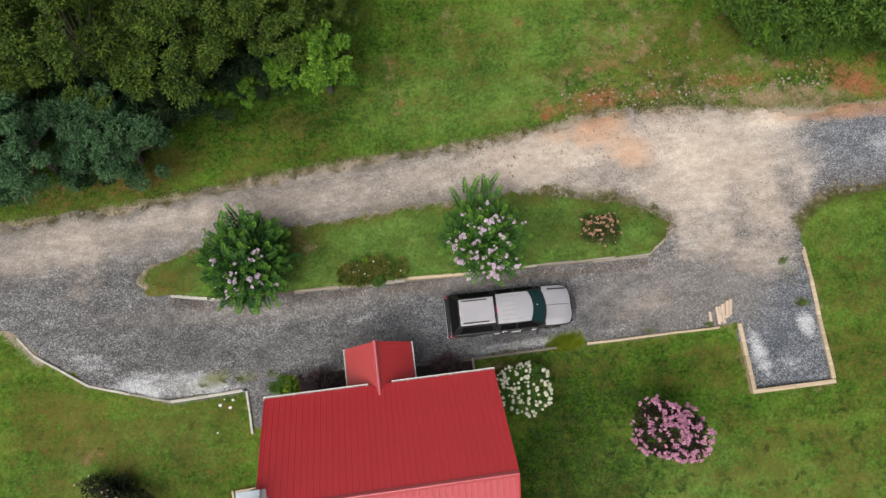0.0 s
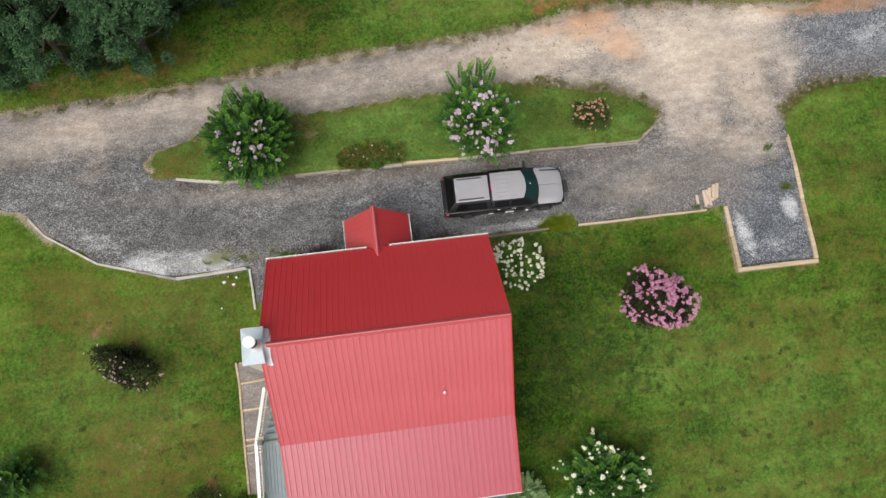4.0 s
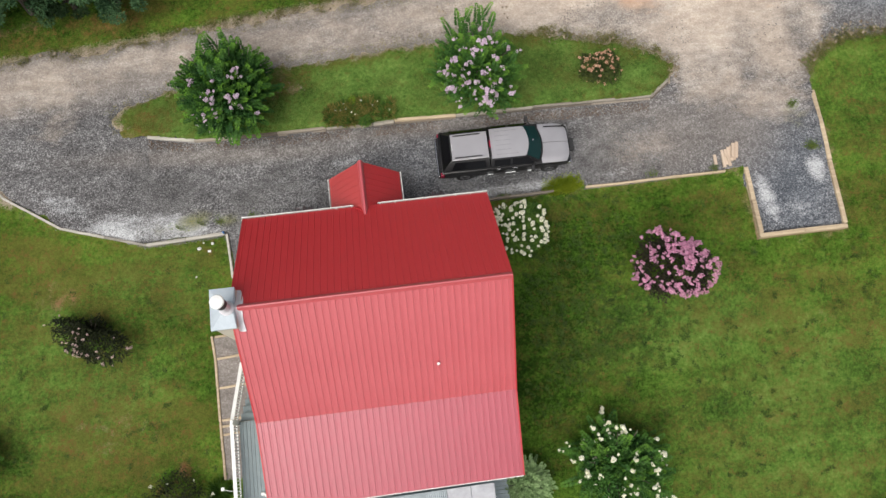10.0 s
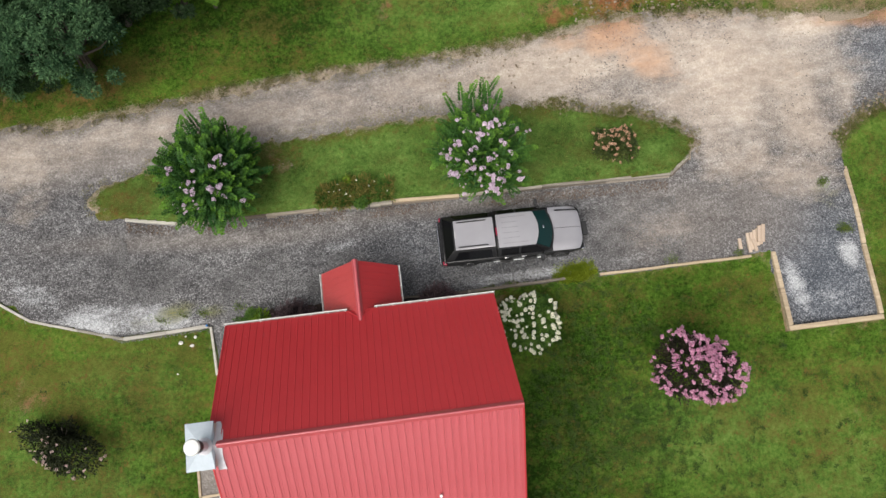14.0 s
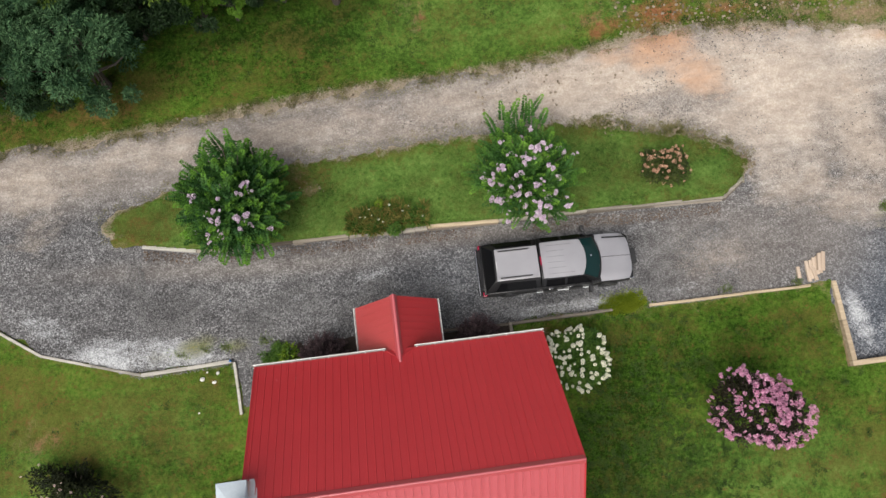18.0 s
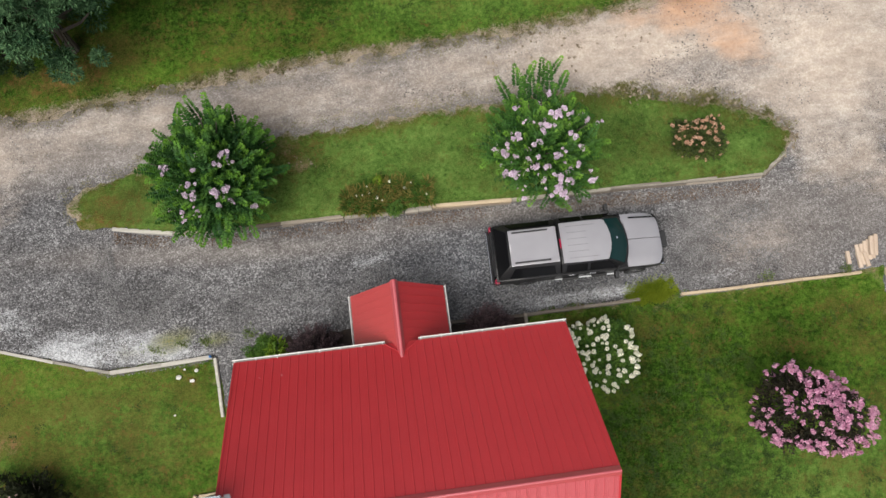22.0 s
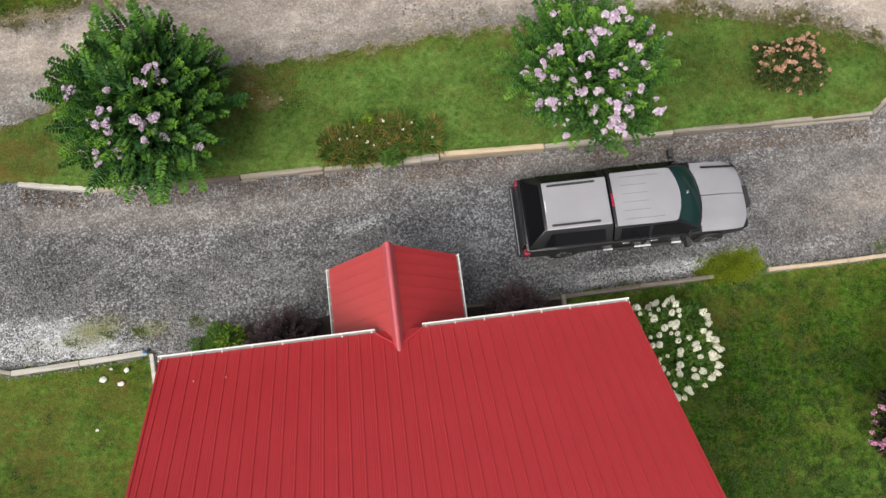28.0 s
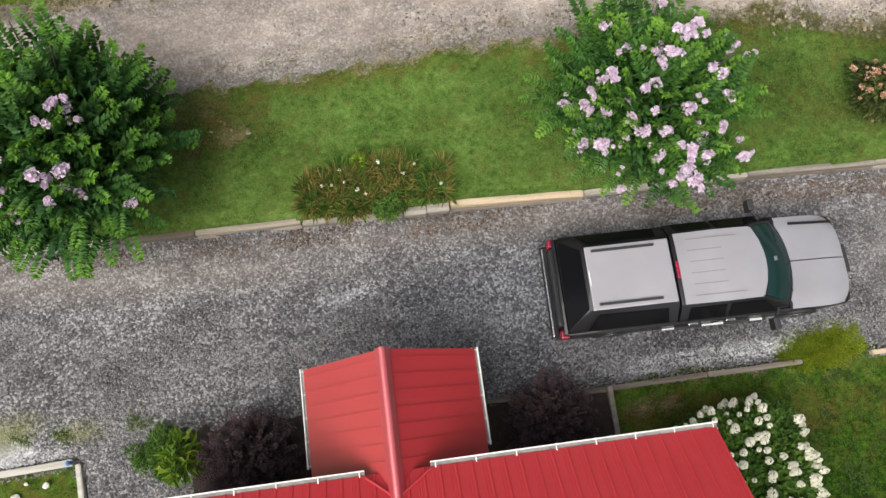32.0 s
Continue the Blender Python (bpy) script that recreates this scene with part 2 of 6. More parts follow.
    bump(nt, b, hgt, 0.8, 0.02)
    return m


LAWN, GRAVEL = lawn_material(), gravel_material()
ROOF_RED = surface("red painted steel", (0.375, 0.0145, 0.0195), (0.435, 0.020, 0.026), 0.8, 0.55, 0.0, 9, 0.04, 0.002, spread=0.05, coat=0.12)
# South slope: the sky's pale sheen is put into the red base colour.
ROOF_SHEEN = surface("red steel with sky sheen in colour", (0.372, 0.042, 0.053), (0.420, 0.060, 0.073), 0.6, 0.5, 0.0, 9, 0.04, 0.002, spread=0.04, coat=0.65)
# Lower south slope: bluish sky reflection mixed into a duller red.
ROOF_PORCH = surface("porch steel with sky tint in colour", (0.290, 0.022, 0.045), (0.345, 0.033, 0.062), 0.6, 0.5, 0.0, 9, 0.04, 0.002, spread=0.05, coat=0.45)
# Less saturated red for the porch's west slope.
ROOF_WEST = surface("duller red steel", (0.330, 0.026, 0.028), (0.385, 0.038, 0.040), 0.6, 0.5, 0.0, 9, 0.04, 0.002, spread=0.05, coat=0.45)
for red in (ROOF_RED, ROOF_SHEEN, ROOF_PORCH, ROOF_WEST):
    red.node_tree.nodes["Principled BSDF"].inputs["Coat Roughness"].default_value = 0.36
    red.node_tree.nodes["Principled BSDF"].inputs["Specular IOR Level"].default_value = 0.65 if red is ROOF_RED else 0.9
WHITE = surface("white paint", (0.66, 0.66, 0.64), (0.82, 0.82, 0.80), 2.5, 0.5, 0.0, 40, 0.05)
SIDING = surface("cream siding", (0.52, 0.48, 0.40), (0.62, 0.58, 0.50), 1.5, 0.7)
GALV = surface("galvanised steel", (0.32, 0.37, 0.41), (0.41, 0.46, 0.50), 5, 0.55, 0.2, 30, 0.04)
FLASH = surface("aluminium paint", (0.55, 0.52, 0.55), (0.74, 0.72, 0.75), 6, 0.5, 0.2, 30, 0.04)
DECK = surface("blue grey deck paint", (0.185, 0.230, 0.242), (0.255, 0.305, 0.318), 3, 0.65, 0, 50, 0.15, 0.003, (1, 1, 1), 0.12)
TIN = surface("pale weathered tin", (0.28, 0.32, 0.34), (0.42, 0.46, 0.48), 2, 0.6, 0.1, 30, 0.05)
TIMBER_OLD = surface("weathered timber", (0.100, 0.080, 0.062), (0.300, 0.260, 0.212), 3, 0.85, 0, 45, 0.4, 0.006, (0.3, 3, 3), 0.5)
TIMBER_NEW = surface("fresh yellow timber", (0.240, 0.180, 0.115), (0.530, 0.425, 0.295), 2.5, 0.75, 0, 40, 0.3, 0.005, (0.3, 3, 3), 0.18)
# Darker than TIMBER_NEW, for the lower courses of the bay walls.
TIMBER_DARKER = surface("darker yellow timber", (0.150, 0.105, 0.058), (0.390, 0.290, 0.160), 2.5, 0.85, 0, 40, 0.3, 0.005, (0.3, 3, 3), 0.18)
TIMBER_PALE = surface("bleached timber", (0.160, 0.140, 0.115), (0.460, 0.420, 0.360), 2.5, 0.8, 0, 40, 0.3, 0.005, (0.3, 3, 3), 0.4)
TIMBER_WHITE = surface("sun-bleached board", (0.215, 0.198, 0.170), (0.470, 0.448, 0.400), 2.5, 0.85, 0, 40, 0.3, 0.005, (0.3, 3, 3), 0.3)
SILVER = surface("silver car paint", (0.325, 0.317, 0.336), (0.380, 0.371, 0.392), 1.2, 0.36, 0.35, 200, 0.02, 0.001, coat=0.5)
CHARCOAL = surface("charcoal car paint", (0.007, 0.0068, 0.008), (0.012, 0.0118, 0.013), 1.2, 0.5, 0.0, 200, 0.02, 0.001, coat=0.22)
CHARCOAL.node_tree.nodes["Principled BSDF"].inputs["Coat Roughness"].default_value = 0.08
CHARCOAL.node_tree.nodes["Principled BSDF"].inputs["Specular IOR Level"].default_value = 0.25
BLACK = surface("black rubber and plastic", (0.012, 0.012, 0.013), (0.030, 0.030, 0.031), 8, 0.6, 0, 80, 0.1)
CHROME = surface("chrome", (0.60, 0.60, 0.61), (0.75, 0.75, 0.76), 6, 0.22, 1.0, 60, 0.02)
RED_LENS = surface("red lamp lens", (0.20, 0.006, 0.026), (0.32, 0.010, 0.044), 20, 0.25, 0, 80, 0.05)
CLEAR_LENS = surface("clear lamp lens", (0.55, 0.57, 0.58), (0.75, 0.77, 0.78), 20, 0.2, 0, 80, 0.05)
# Darker grey for the inside of the white gutters.
TROUGH = surface("grey gutter lining", (0.13, 0.125, 0.115), (0.34, 0.33, 0.31), 3, 0.8, 0, 30, 0.2)
# Grey puts the crease shade of the pressed roof ribs into their colour.
SEAM = surface("shaded pressed seam", (0.19, 0.185, 0.19), (0.25, 0.245, 0.25), 5, 0.5)
BLUE = surface("blue plastic", (0.02, 0.10, 0.30), (0.04, 0.18, 0.45), 20, 0.5)
MULCH = surface("dark mulch", (0.020, 0.014, 0.011), (0.060, 0.042, 0.032), 8, 0.95, 0, 40, 0.9, 0.03)
BARK = surface("bark", (0.040, 0.032, 0.025), (0.100, 0.082, 0.065), 5, 0.9, 0, 40, 0.8, 0.02, (1, 1, 0.3))
ROCK = surface("pale stone", (0.50, 0.48, 0.44), (0.78, 0.76, 0.72), 6, 0.85, 0, 40, 0.4, 0.01, spread=0.2)


def tinted_glass(name, colour):
    m, nt, b, ns, ln = tree_of(name)
    b.inputs["Base Color"].default_value = (*colour, 1)
    b.inputs["Roughness"].default_value = 0.06
    b.inputs["Specular IOR Level"].default_value = 0.12
    return m


DARK_GLASS, TEAL_GLASS = tinted_glass("dark tinted glass", (0.006, 0.006, 0.007)), tinted_glass("green tinted glass", (0.008, 0.028, 0.028))


# ---- building helpers ----
def part(name, bm, material, parent=None, label=""):
    """One mesh object under a thing or a part."""
    if isinstance(bm, bmesh.types.BMesh):
        me = bpy.data.meshes.new(name)
        bm.to_mesh(me)
        bm.free()
    else:
        me = bm
    if material is not None and not me.materials:
        me.materials.append(material)
    ob = new(name, me)
    ob.parent = parent
    if label:
        ob["label"] = label
    return ob


def thing(name, place, label, category, group="", kind=""):
    ob = new(name)
    ob.matrix_world = place if isinstance(place, Matrix) else Matrix.Translation(place)
    ob.empty_display_size = 0.2
    return tagged(ob, label, category, group, kind)


def box(x0, x1, y0, y1, z0, z1, bevel=0.0, bm=None):
    bm = bm or bmesh.new()
    r = bmesh.ops.create_cube(bm, size=1.0)
    for v in r["verts"]:
        v.co = Vector((x0 + (v.co.x + .5) * (x1 - x0), y0 + (v.co.y + .5) * (y1 - y0), z0 + (v.co.z + .5) * (z1 - z0)))
    if bevel:
        es = list({e for v in r["verts"] for e in v.link_edges})
        bmesh.ops.bevel(bm, geom=es, offset=bevel, segments=2, affect="EDGES", profile=0.6)
    return bm


def beam(a, b, width, height, bevel=0.012, wander=0.0, rng=None):
    """A squared timber that runs from a to b along its top's middle line; ends slightly worn."""
    a, b = Vector(a), Vector(b)
    length = (b - a).length
    bm = bmesh.new()
    n = max(1, int(length / 0.6))
    r = bmesh.ops.create_grid(bm, x_segments=1, y_segments=1, size=0.5)
    bmesh.ops.delete(bm, geom=r["verts"], context="VERTS")
    rings = []
    for i in range(n + 1):
        dy = (rng.uniform(-wander, wander) if rng else 0)
        dz = (rng.uniform(-wander, wander) * .5 if rng else 0)
        rings.append([bm.verts.new((length * i / n, y * width / 2 + dy, z + dz)) for y, z in ((-1, -height), (1, -height), (1, 0), (-1, 0))])
    for p, q in zip(rings, rings[1:]):
        for k in range(4):
            bm.faces.new((p[k], q[k], q[(k + 1) % 4], p[(k + 1) % 4]))
    bm.faces.new(rings[0][::-1])
    bm.faces.new(rings[-1])
    bmesh.ops.recalc_face_normals(bm, faces=bm.faces)
    sharp = [e for e in bm.edges if e.calc_face_angle(0) > 1]
    if bevel:
        bmesh.ops.bevel(bm, geom=sharp, offset=bevel, segments=2, affect="EDGES")
    m = (b - a).to_track_quat("X", "Z").to_matrix().to_4x4()
    m.translation = a
    bm.transform(m)
    return bm


def tube(points, radius, sides=8, bm=None, taper=None):
    """A round bar along points; taper: a radius for each point."""
    bm = bm or bmesh.new()
    pts = [Vector(p) for p in points]
    rings = []
    for i, p in enumerate(pts):
        d = (pts[min(i + 1, len(pts) - 1)] - pts[max(i - 1, 0)]).normalized()
        q = d.to_track_quat("Z", "Y")
        r = taper[i] if taper else radius
        rings.append([bm.verts.new(p + q @ Vector((r * math.cos(2 * math.pi * k / sides), r * math.sin(2 * math.pi * k / sides), 0))) for k in range(sides)])
    for a, b in zip(rings, rings[1:]):
        for k in range(sides):
            bm.faces.new((a[k], a[(k + 1) % sides], b[(k + 1) % sides], b[k]))
    bm.faces.new(rings[0][::-1])
    bm.faces.new(rings[-1])
    return bm


def prism(outline, z0, z1, bm=None):
    """A flat plate with the given outline."""
    bm = bm or bmesh.new()
    lo = [bm.verts.new((x, y, z0)) for x, y in outline]
    hi = [bm.verts.new((x, y, z1)) for x, y in outline]
    n = len(outline)
    bm.faces.new(lo[::-1])
    bm.faces.new(hi)
    for i in range(n):
        bm.faces.new((lo[i], lo[(i + 1) % n], hi[(i + 1) % n], hi[i]))
    bmesh.ops.recalc_face_normals(bm, faces=bm.faces)
    return bm


def raw_mesh(name, verts, faces, material, smooth=False):
    """A mesh from arrays: verts (n, 3), faces (m, 3 or 4)."""
    verts, faces = np.asarray(verts, np.float32), np.asarray(faces, np.int32)
    me = bpy.data.meshes.new(name)
    me.vertices.add(len(verts))
    me.vertices.foreach_set("co", verts.ravel())
    k = faces.shape[1]
    me.loops.add(faces.size)
    me.loops.foreach_set("vertex_index", faces.ravel())
    me.polygons.add(len(faces))
    me.polygons.foreach_set("loop_start", np.arange(0, faces.size, k, dtype=np.int32))
    me.polygons.foreach_set("loop_total", np.full(len(faces), k, dtype=np.int32))
    me.update(calc_edges=True)
    me.validate()
    me.polygons.foreach_set("use_smooth", np.full(len(faces), smooth, bool))
    me.materials.append(material)
    return me


def weigh(me, name, values):
    a = me.attributes.new(name, "FLOAT", "POINT")
    a.data.foreach_set("value", np.asarray(values, np.float32))


def inside(x, y, outline):
    """Distance to the outline, positive within it."""
    px, py = np.array(outline, float).T
    qx, qy = np.roll(px, -1), np.roll(py, -1)
    best, odd = np.full(x.shape, 1e9), np.zeros(x.shape, bool)
    for ax, ay, bx, by in zip(px, py, qx, qy):
        dx, dy = bx - ax, by - ay
        s = np.clip(((x - ax) * dx + (y - ay) * dy) / (dx * dx + dy * dy + 1e-9), 0, 1)
        best = np.minimum(best, np.hypot(x - ax - s * dx, y - ay - s * dy))
        cross = ((ay > y) != (by > y)) & (x < dx * (y - ay) / (dy + 1e-12) + ax)
        odd ^= cross
    return np.where(odd, best, -best)


WAVES = [(np.random.RandomState(i).uniform(-1, 1, 2), np.random.RandomState(i + 50).uniform(0, 6.28)) for i in range(24)]


def ripple(x, y, size):
    """Smooth unevenness between about -1 and 1, with bumps about size metres wide."""
    out = np.zeros(np.shape(x))
    for i, (d, ph) in enumerate(WAVES):
        k = 2.2 / size * (0.5 + 1.8 * (i % 6) / 6)
        out = out + np.sin(k * (d[0] * x + d[1] * y) * 2 + ph)
    return out / 5.0


def patches(x, y, spots):
    """Soft-edged patches (x, y, half length, half width, turn in degrees, strength)."""
    out = np.zeros(x.shape)
    for cx, cy, rx, ry, turn, s in spots:
        c, n = math.cos(radians(turn)), math.sin(radians(turn))
        u, v = ((x - cx) * c + (y - cy) * n) / rx, (-(x - cx) * n + (y - cy) * c) / ry
        out = np.maximum(out, s * np.exp(-(u * u + v * v) ** 1.5))
    return out


def sheet(xs, ys, keep=None):
    """Grid of points and quads; keep(x, y): which points stay."""
    gx, gy = np.meshgrid(xs, ys)
    nx, ny = len(xs), len(ys)
    idx = np.arange(nx * ny).reshape(ny, nx)
    f = np.stack([idx[:-1, :-1], idx[:-1, 1:], idx[1:, 1:], idx[1:, :-1]], -1).reshape(-1, 4)
    x, y = gx.ravel(), gy.ravel()
    if keep is not None:
        k = keep(x, y)
        f = f[k[f].all(1)]
        used = np.unique(f)
        back = np.full(len(x), -1)
        back[used] = np.arange(len(used))
        x, y, f = x[used], y[used], back[f]
    return x, y, f


# ---- ground, driveway, island ----
DRIVE = [(-60, 12.2), (-30, 11.8), (-17.95, 11.53), (-14.82, 11.53), (-12.7, 11.60), (-9.25, 11.84), (-6.02, 12.15), (-3.05, 12.40), (-.35, 12.50), (2.38, 12.55),
         (5.41, 12.68), (7.08, 12.86), (9.1, 13.25), (10.8, 13.50), (14.57, 13.30), (17.27, 12.85), (20.57, 12.45), (24.73, 12.36), (60, 13.5),
         (60, 8.5), (23.84, 8.37), (21.11, 8.31), (19.85, 7.63), (19.09, 6.91), (19.29, 5.9), (19.45, -.4), (15.52, -.36), (15.47, 2.83), (14.8, 2.74), (8.7, 2.8), (3.1, 2.84),
         (3.0, 1.2), (-7.05, 1.0), (-7.2, 2.67), (-10.6, 2.62), (-14.1, 3.75), (-16.6, 5.47), (-17.3, 6.33), (-18.06, 6.93), (-30, 8.5), (-60, 9)]
CURB = [(12.76, 7.05), (11.9, 6.41), (6.61, 6.62), (3.19, 6.66), (.57, 6.76), (-1.52, 6.77), (-4.63, 6.83), (-8.23, 6.96), (-10.26, 7.38)]
ISLAND = [(-11.95, 8.3), (-11.6, 8.6), (-10.42, 9.16), (-9.36, 9.42), (-6.5, 9.85), (-4.89, 10.02), (-2.26, 10.12), (.42, 10.24), (2.83, 10.28), (5.8, 10.32), (7.17, 10.32), (8.69, 9.86), (11.03, 9.3),
          (12.6, 8.55), (13.37, 7.84), (13.05, 7.3), (12.7, 5.6), (-10.2, 5.6), (-10.35, 7.35), (-11.3, 7.55), (-11.8, 8.0)]

xs = np.r_[-300, -200, -120, -80, -50, np.arange(-34, 36.01, 0.25), 50, 80, 120, 200, 300]
ys = np.r_[-300, -200, -120, -80, -50, -35, np.arange(-24, 26.01, 0.25), 35, 50, 80, 120, 200, 300]
x, y, f = sheet(xs, ys)
near = inside(x, y, DRIVE)
z = land(x, y) + 0.05 * ripple(x, y, 3.0) + 0.02 * ripple(x + 40, y, 0.8)
z = np.where(near > 0.3, z - 0.25, z)
ground_mesh = raw_mesh("ground", np.stack([x, y, z], 1), f, LAWN, True)
verge = np.exp(-np.abs(near) / 0.45) * 0.60 * (np.hypot(x, y) < 45)
weigh(ground_mesh, "bare", np.maximum(verge, patches(x, y, [(16.5, 13.9, 8.5, .7, -6, .62), (20.0, 13.2, 5.0, .7, -4, .95), (8.5, 14.2, 2.5, .5, 10, .6), (15.5, 15.0, 5.5, .9, -3, .48), (12.5, 17.5, 3.5, 2.0, 20, .58), (19.0, 15.0, 2.2, .4, -12, .85), (13.3, 16.6, 1.5, .6, 40, .7), (16.0, 16.8, .5, .9, 0, .7), (11.5, 16.0, 1.6, .5, 10, .65), (1.0, 16.0, .8, 2.2, 0, .5), (4.0, 18.5, 1.0, 2.0, 20, .5), (9.5, 15.4, 3.0, .8, 10, .6), (-14.5, .8, 1.2, .8, 20, .5), (-12.5, -5.0, 2.5, 1.5, 0, .42),
                                                                  (-9.65, -6.75, .5, .5, 0, .75), (-10.2, .5, .8, .5, 0, .35), (17.5, -4, 3.5, .5, 5, .36), (7.5, -3.5, 1.6, 3.0, 0, .22), (4.0, 2.3, .9, .28, 0, .82), (-17, 13, 3, .6, 0, .5)])))
weigh(ground_mesh, "clay", patches(x, y, [(23.5, 13.5, 2.0, .9, -28, 1.15), (22.0, 14.6, 1.6, .35, -15, .95), (24.2, 14.5, .7, .9, 20, .85), (25.5, 12.9, 2.5, .6, -8, .9), (10.7, 14.1, 1.6, .85, 5, 1.12), (8.4, 13.8, 1.2, .5, 15, .95), (11.5, 16.0, 1.1, .8, 20, .68), (20.4, 14.6, 2.2, .26, -19, .9), (7.8, 14.2, 1.2, .5, 20, .6), (13.5, 15.0, 2.0, .5, 5, .5), (-12, 12.9, 3.2, .7, 4, .66), (-15.5, 12.6, 2.0, .6, 0, .62), (11.5, 18, 2.0, 1.0, 30, .5), (-9.65, -6.75, .35, .5, 0, 1.05), (7.3, 18.4, .4, .5, 0, .8), (4.6, 17.0, .6, 2.2, 12, .5), (13.0, 16.8, 1.6, .8, 0, .55), (17.5, 14.3, 2.4, .6, -6, .85), (13.6, 14.0, 1.8, .4, -4, .8), (1.2, 16.2, .5, 1.8, 5, .55), (1.4, 15.0, .5, .4, 0, .6), (10.0, 15.6, 2.2, .5, 12, .6), (-14.2, .9, 1.2, .6, 20, .5)]))
weigh(ground_mesh, "dry", patches(x, y, [(-12, 12.4, 6.0, 1.2, 3, .55), (6, 16.5, 8.0, 3.0, 0, .22), (14, 16, 5.0, 2.4, 0, .7), (-8, 13.5, 5, 1.2, 3, .5), (-13, 0, 7, 5, 0, .5), (-12.5, -5.0, 4.5, 2.5, 0, 1.0), (4.4, 2.1, 1.4, .45, 0, 1.0), (7.5, 1.8, 2.5, .8, 0, .6), (-15, 2.0, 3, 2, -20, .95), (-10, -4.5, 1.5, 1.0, 0, .95), (17, -3.5, 7, 2.2, 0, .55), (21, 2, 2.5, 5, 0, .5), (16, -12, 8, 6, 0, .4), (13.5, 1.2, 2.5, 1.2, 0, .6), (15, -3.0, 4, .5, 4, .7), (18, -5.2, 5, .6, 4, .7), (14, -8, 6, .7, 4, .6), (19, -10, 5, .8, 4, .6), (8, 16, 5, 3, 0, .22), (2, 15, 4, 1.5, 0, .3), (7, -4, 2.5, 3.5, 0, .12), (-15, 2, 3, 2, 0, .6)]))
weigh(ground_mesh, "grit", np.clip(np.where(x > 7, .85, 1.15) + near * 1.9, 0, 1.2) * (np.hypot(x, y) < 45) * ((y > 6.5) | (x < -16)))
weigh(ground_mesh, "lush", patches(x, y, [(16, -8, 7, 5, 10, .5), (-14.5, -2.5, 5.0, 4.0, 0, .55), (-11.0, 1.0, 2.5, 1.2, 0, .5), (-12.3, -3.0, 2.2, 1.2, 0, .7), (-9.5, .5, 1.6, 1.8, 0, .45), (12.0, -3.8, 4.5, 2.0, 0, .6), (4.5, 15.2, 6, 2.2, 5, .62), (9, 17.5, 4, 2.5, 0, .5), (22, 6, 3, 4, 0, .3)]))
# Darker grass: weeds, a darker strip by the house, painted tree shade in woods.
weigh(ground_mesh, "weed_shade", patches(x, y, [(-12, 20, 12, 5.5, 0, 1.6), (23, 19.5, 6, 3.2, -10, 1.3), (7.2, -2.0, 2.6, 4.0, 0, 1.0), (6.5, -7.0, 2.0, 3.5, 0, .9), (5.0, -4.6, 1.5, 4.0, 0, .9), (9.0, .8, 3.5, 1.6, 0, .6), (-8.5, -2.0, 1.0, 3.0, 0, .4), (-11.5, -.8, 2.6, 2.0, 0, .6), (-4, 15.0, 6, 1.1, 4, .9), (-9, 14.0, 5, 1.0, 4, .9), (-15, 12.7, 4, .7, 2, .6), (2.5, 16.5, 3, 2, 0, .35), (9.5, -10, 3, 3, 0, .5), (-18, -6, 3, 3, 0, .5)]))
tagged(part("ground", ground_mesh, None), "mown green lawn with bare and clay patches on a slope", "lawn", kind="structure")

x, y, f = sheet(np.r_[-60, -45, np.arange(-34, 34.01, 0.2), 45, 60], np.arange(-1.6, 15.2, 0.2), lambda x, y: inside(x, y, DRIVE) > -0.6)
near = inside(x, y, DRIVE) + (0.05 * ripple(x, y, 1.5) + 0.05 * ripple(x, y + 30, 0.45)) * np.where(y > 9, 1.6, 1)
z = land(x, y) + np.where((near < 0) & (y < 6.4) & (x > -17), np.maximum(near * 1.6, -.6), np.clip(near * 0.35, -0.12, 0.06)) + 0.03 * ripple(x, y, 2.5)
drive_mesh = raw_mesh("driveway", np.stack([x, y, z], 1), f, GRAVEL, True)
coarse = 1 - .38 * patches(x, y, [(11.2, 10.5, 2.4, .55, -6, 1.0), (4.0, 10.3, 2.5, .25, 2, .6), (16.5, 8.2, .7, 1.6, 0, .6), (19.0, 8.6, .6, 1.2, 0, .7)])
weigh(drive_mesh, "sand", coarse * np.maximum(patches(x, y, [(14.5, 10.6, 6.8, 3.2, -5, 1.1), (8.0, 11.6, 6.0, 1.9, 3, 1.05), (2.5, 11.4, 6.5, 1.5, 2, .66), (-5.0, 11.0, 8.0, 1.0, 4, .62), (17.6, 8.3, 3.0, 2.8, 70, .9), (-3.5, 12.2, 6.0, .5, 3, .6), (-3.5, 10.4, 6.0, .4, 4, .5), (-10, 10.9, 5.0, 1.0, 8, .62), (-15, 10.3, 5.0, 1.6, 5, .68),
                                         (14.2, 7.6, 1.6, 2.0, 40, .75), (17.3, 5.9, 1.6, 2.4, 80, .82), (15.4, 6.9, 2.6, 1.4, 10, .80), (11.5, 4.2, 3.0, 1.2, 0, .48), (-14.0, 8.4, 3.0, 1.0, 20, .5), (26, 12.6, 6, .4, 0, .8), (18.8, 12.3, 2.2, .9, -5, 1.2), (19.8, 9.5, .8, 2.0, 0, .8)]), .18))
weigh(drive_mesh, "clay", patches(x, y, [(10.6, 12.9, 1.8, 1.4, 0, .98), (11.7, 11.7, 2.5, 1.1, -38, .84), (8.4, 13.1, .9, .5, 15, .8), (22.5, 12.2, 4.0, .6, -3, .98), (8.6, 12.7, 1.6, .6, 10, .55), (15, 12.9, 3, .4, -8, .55), (18, 10.5, 2.0, 2.0, 0, .35)]))
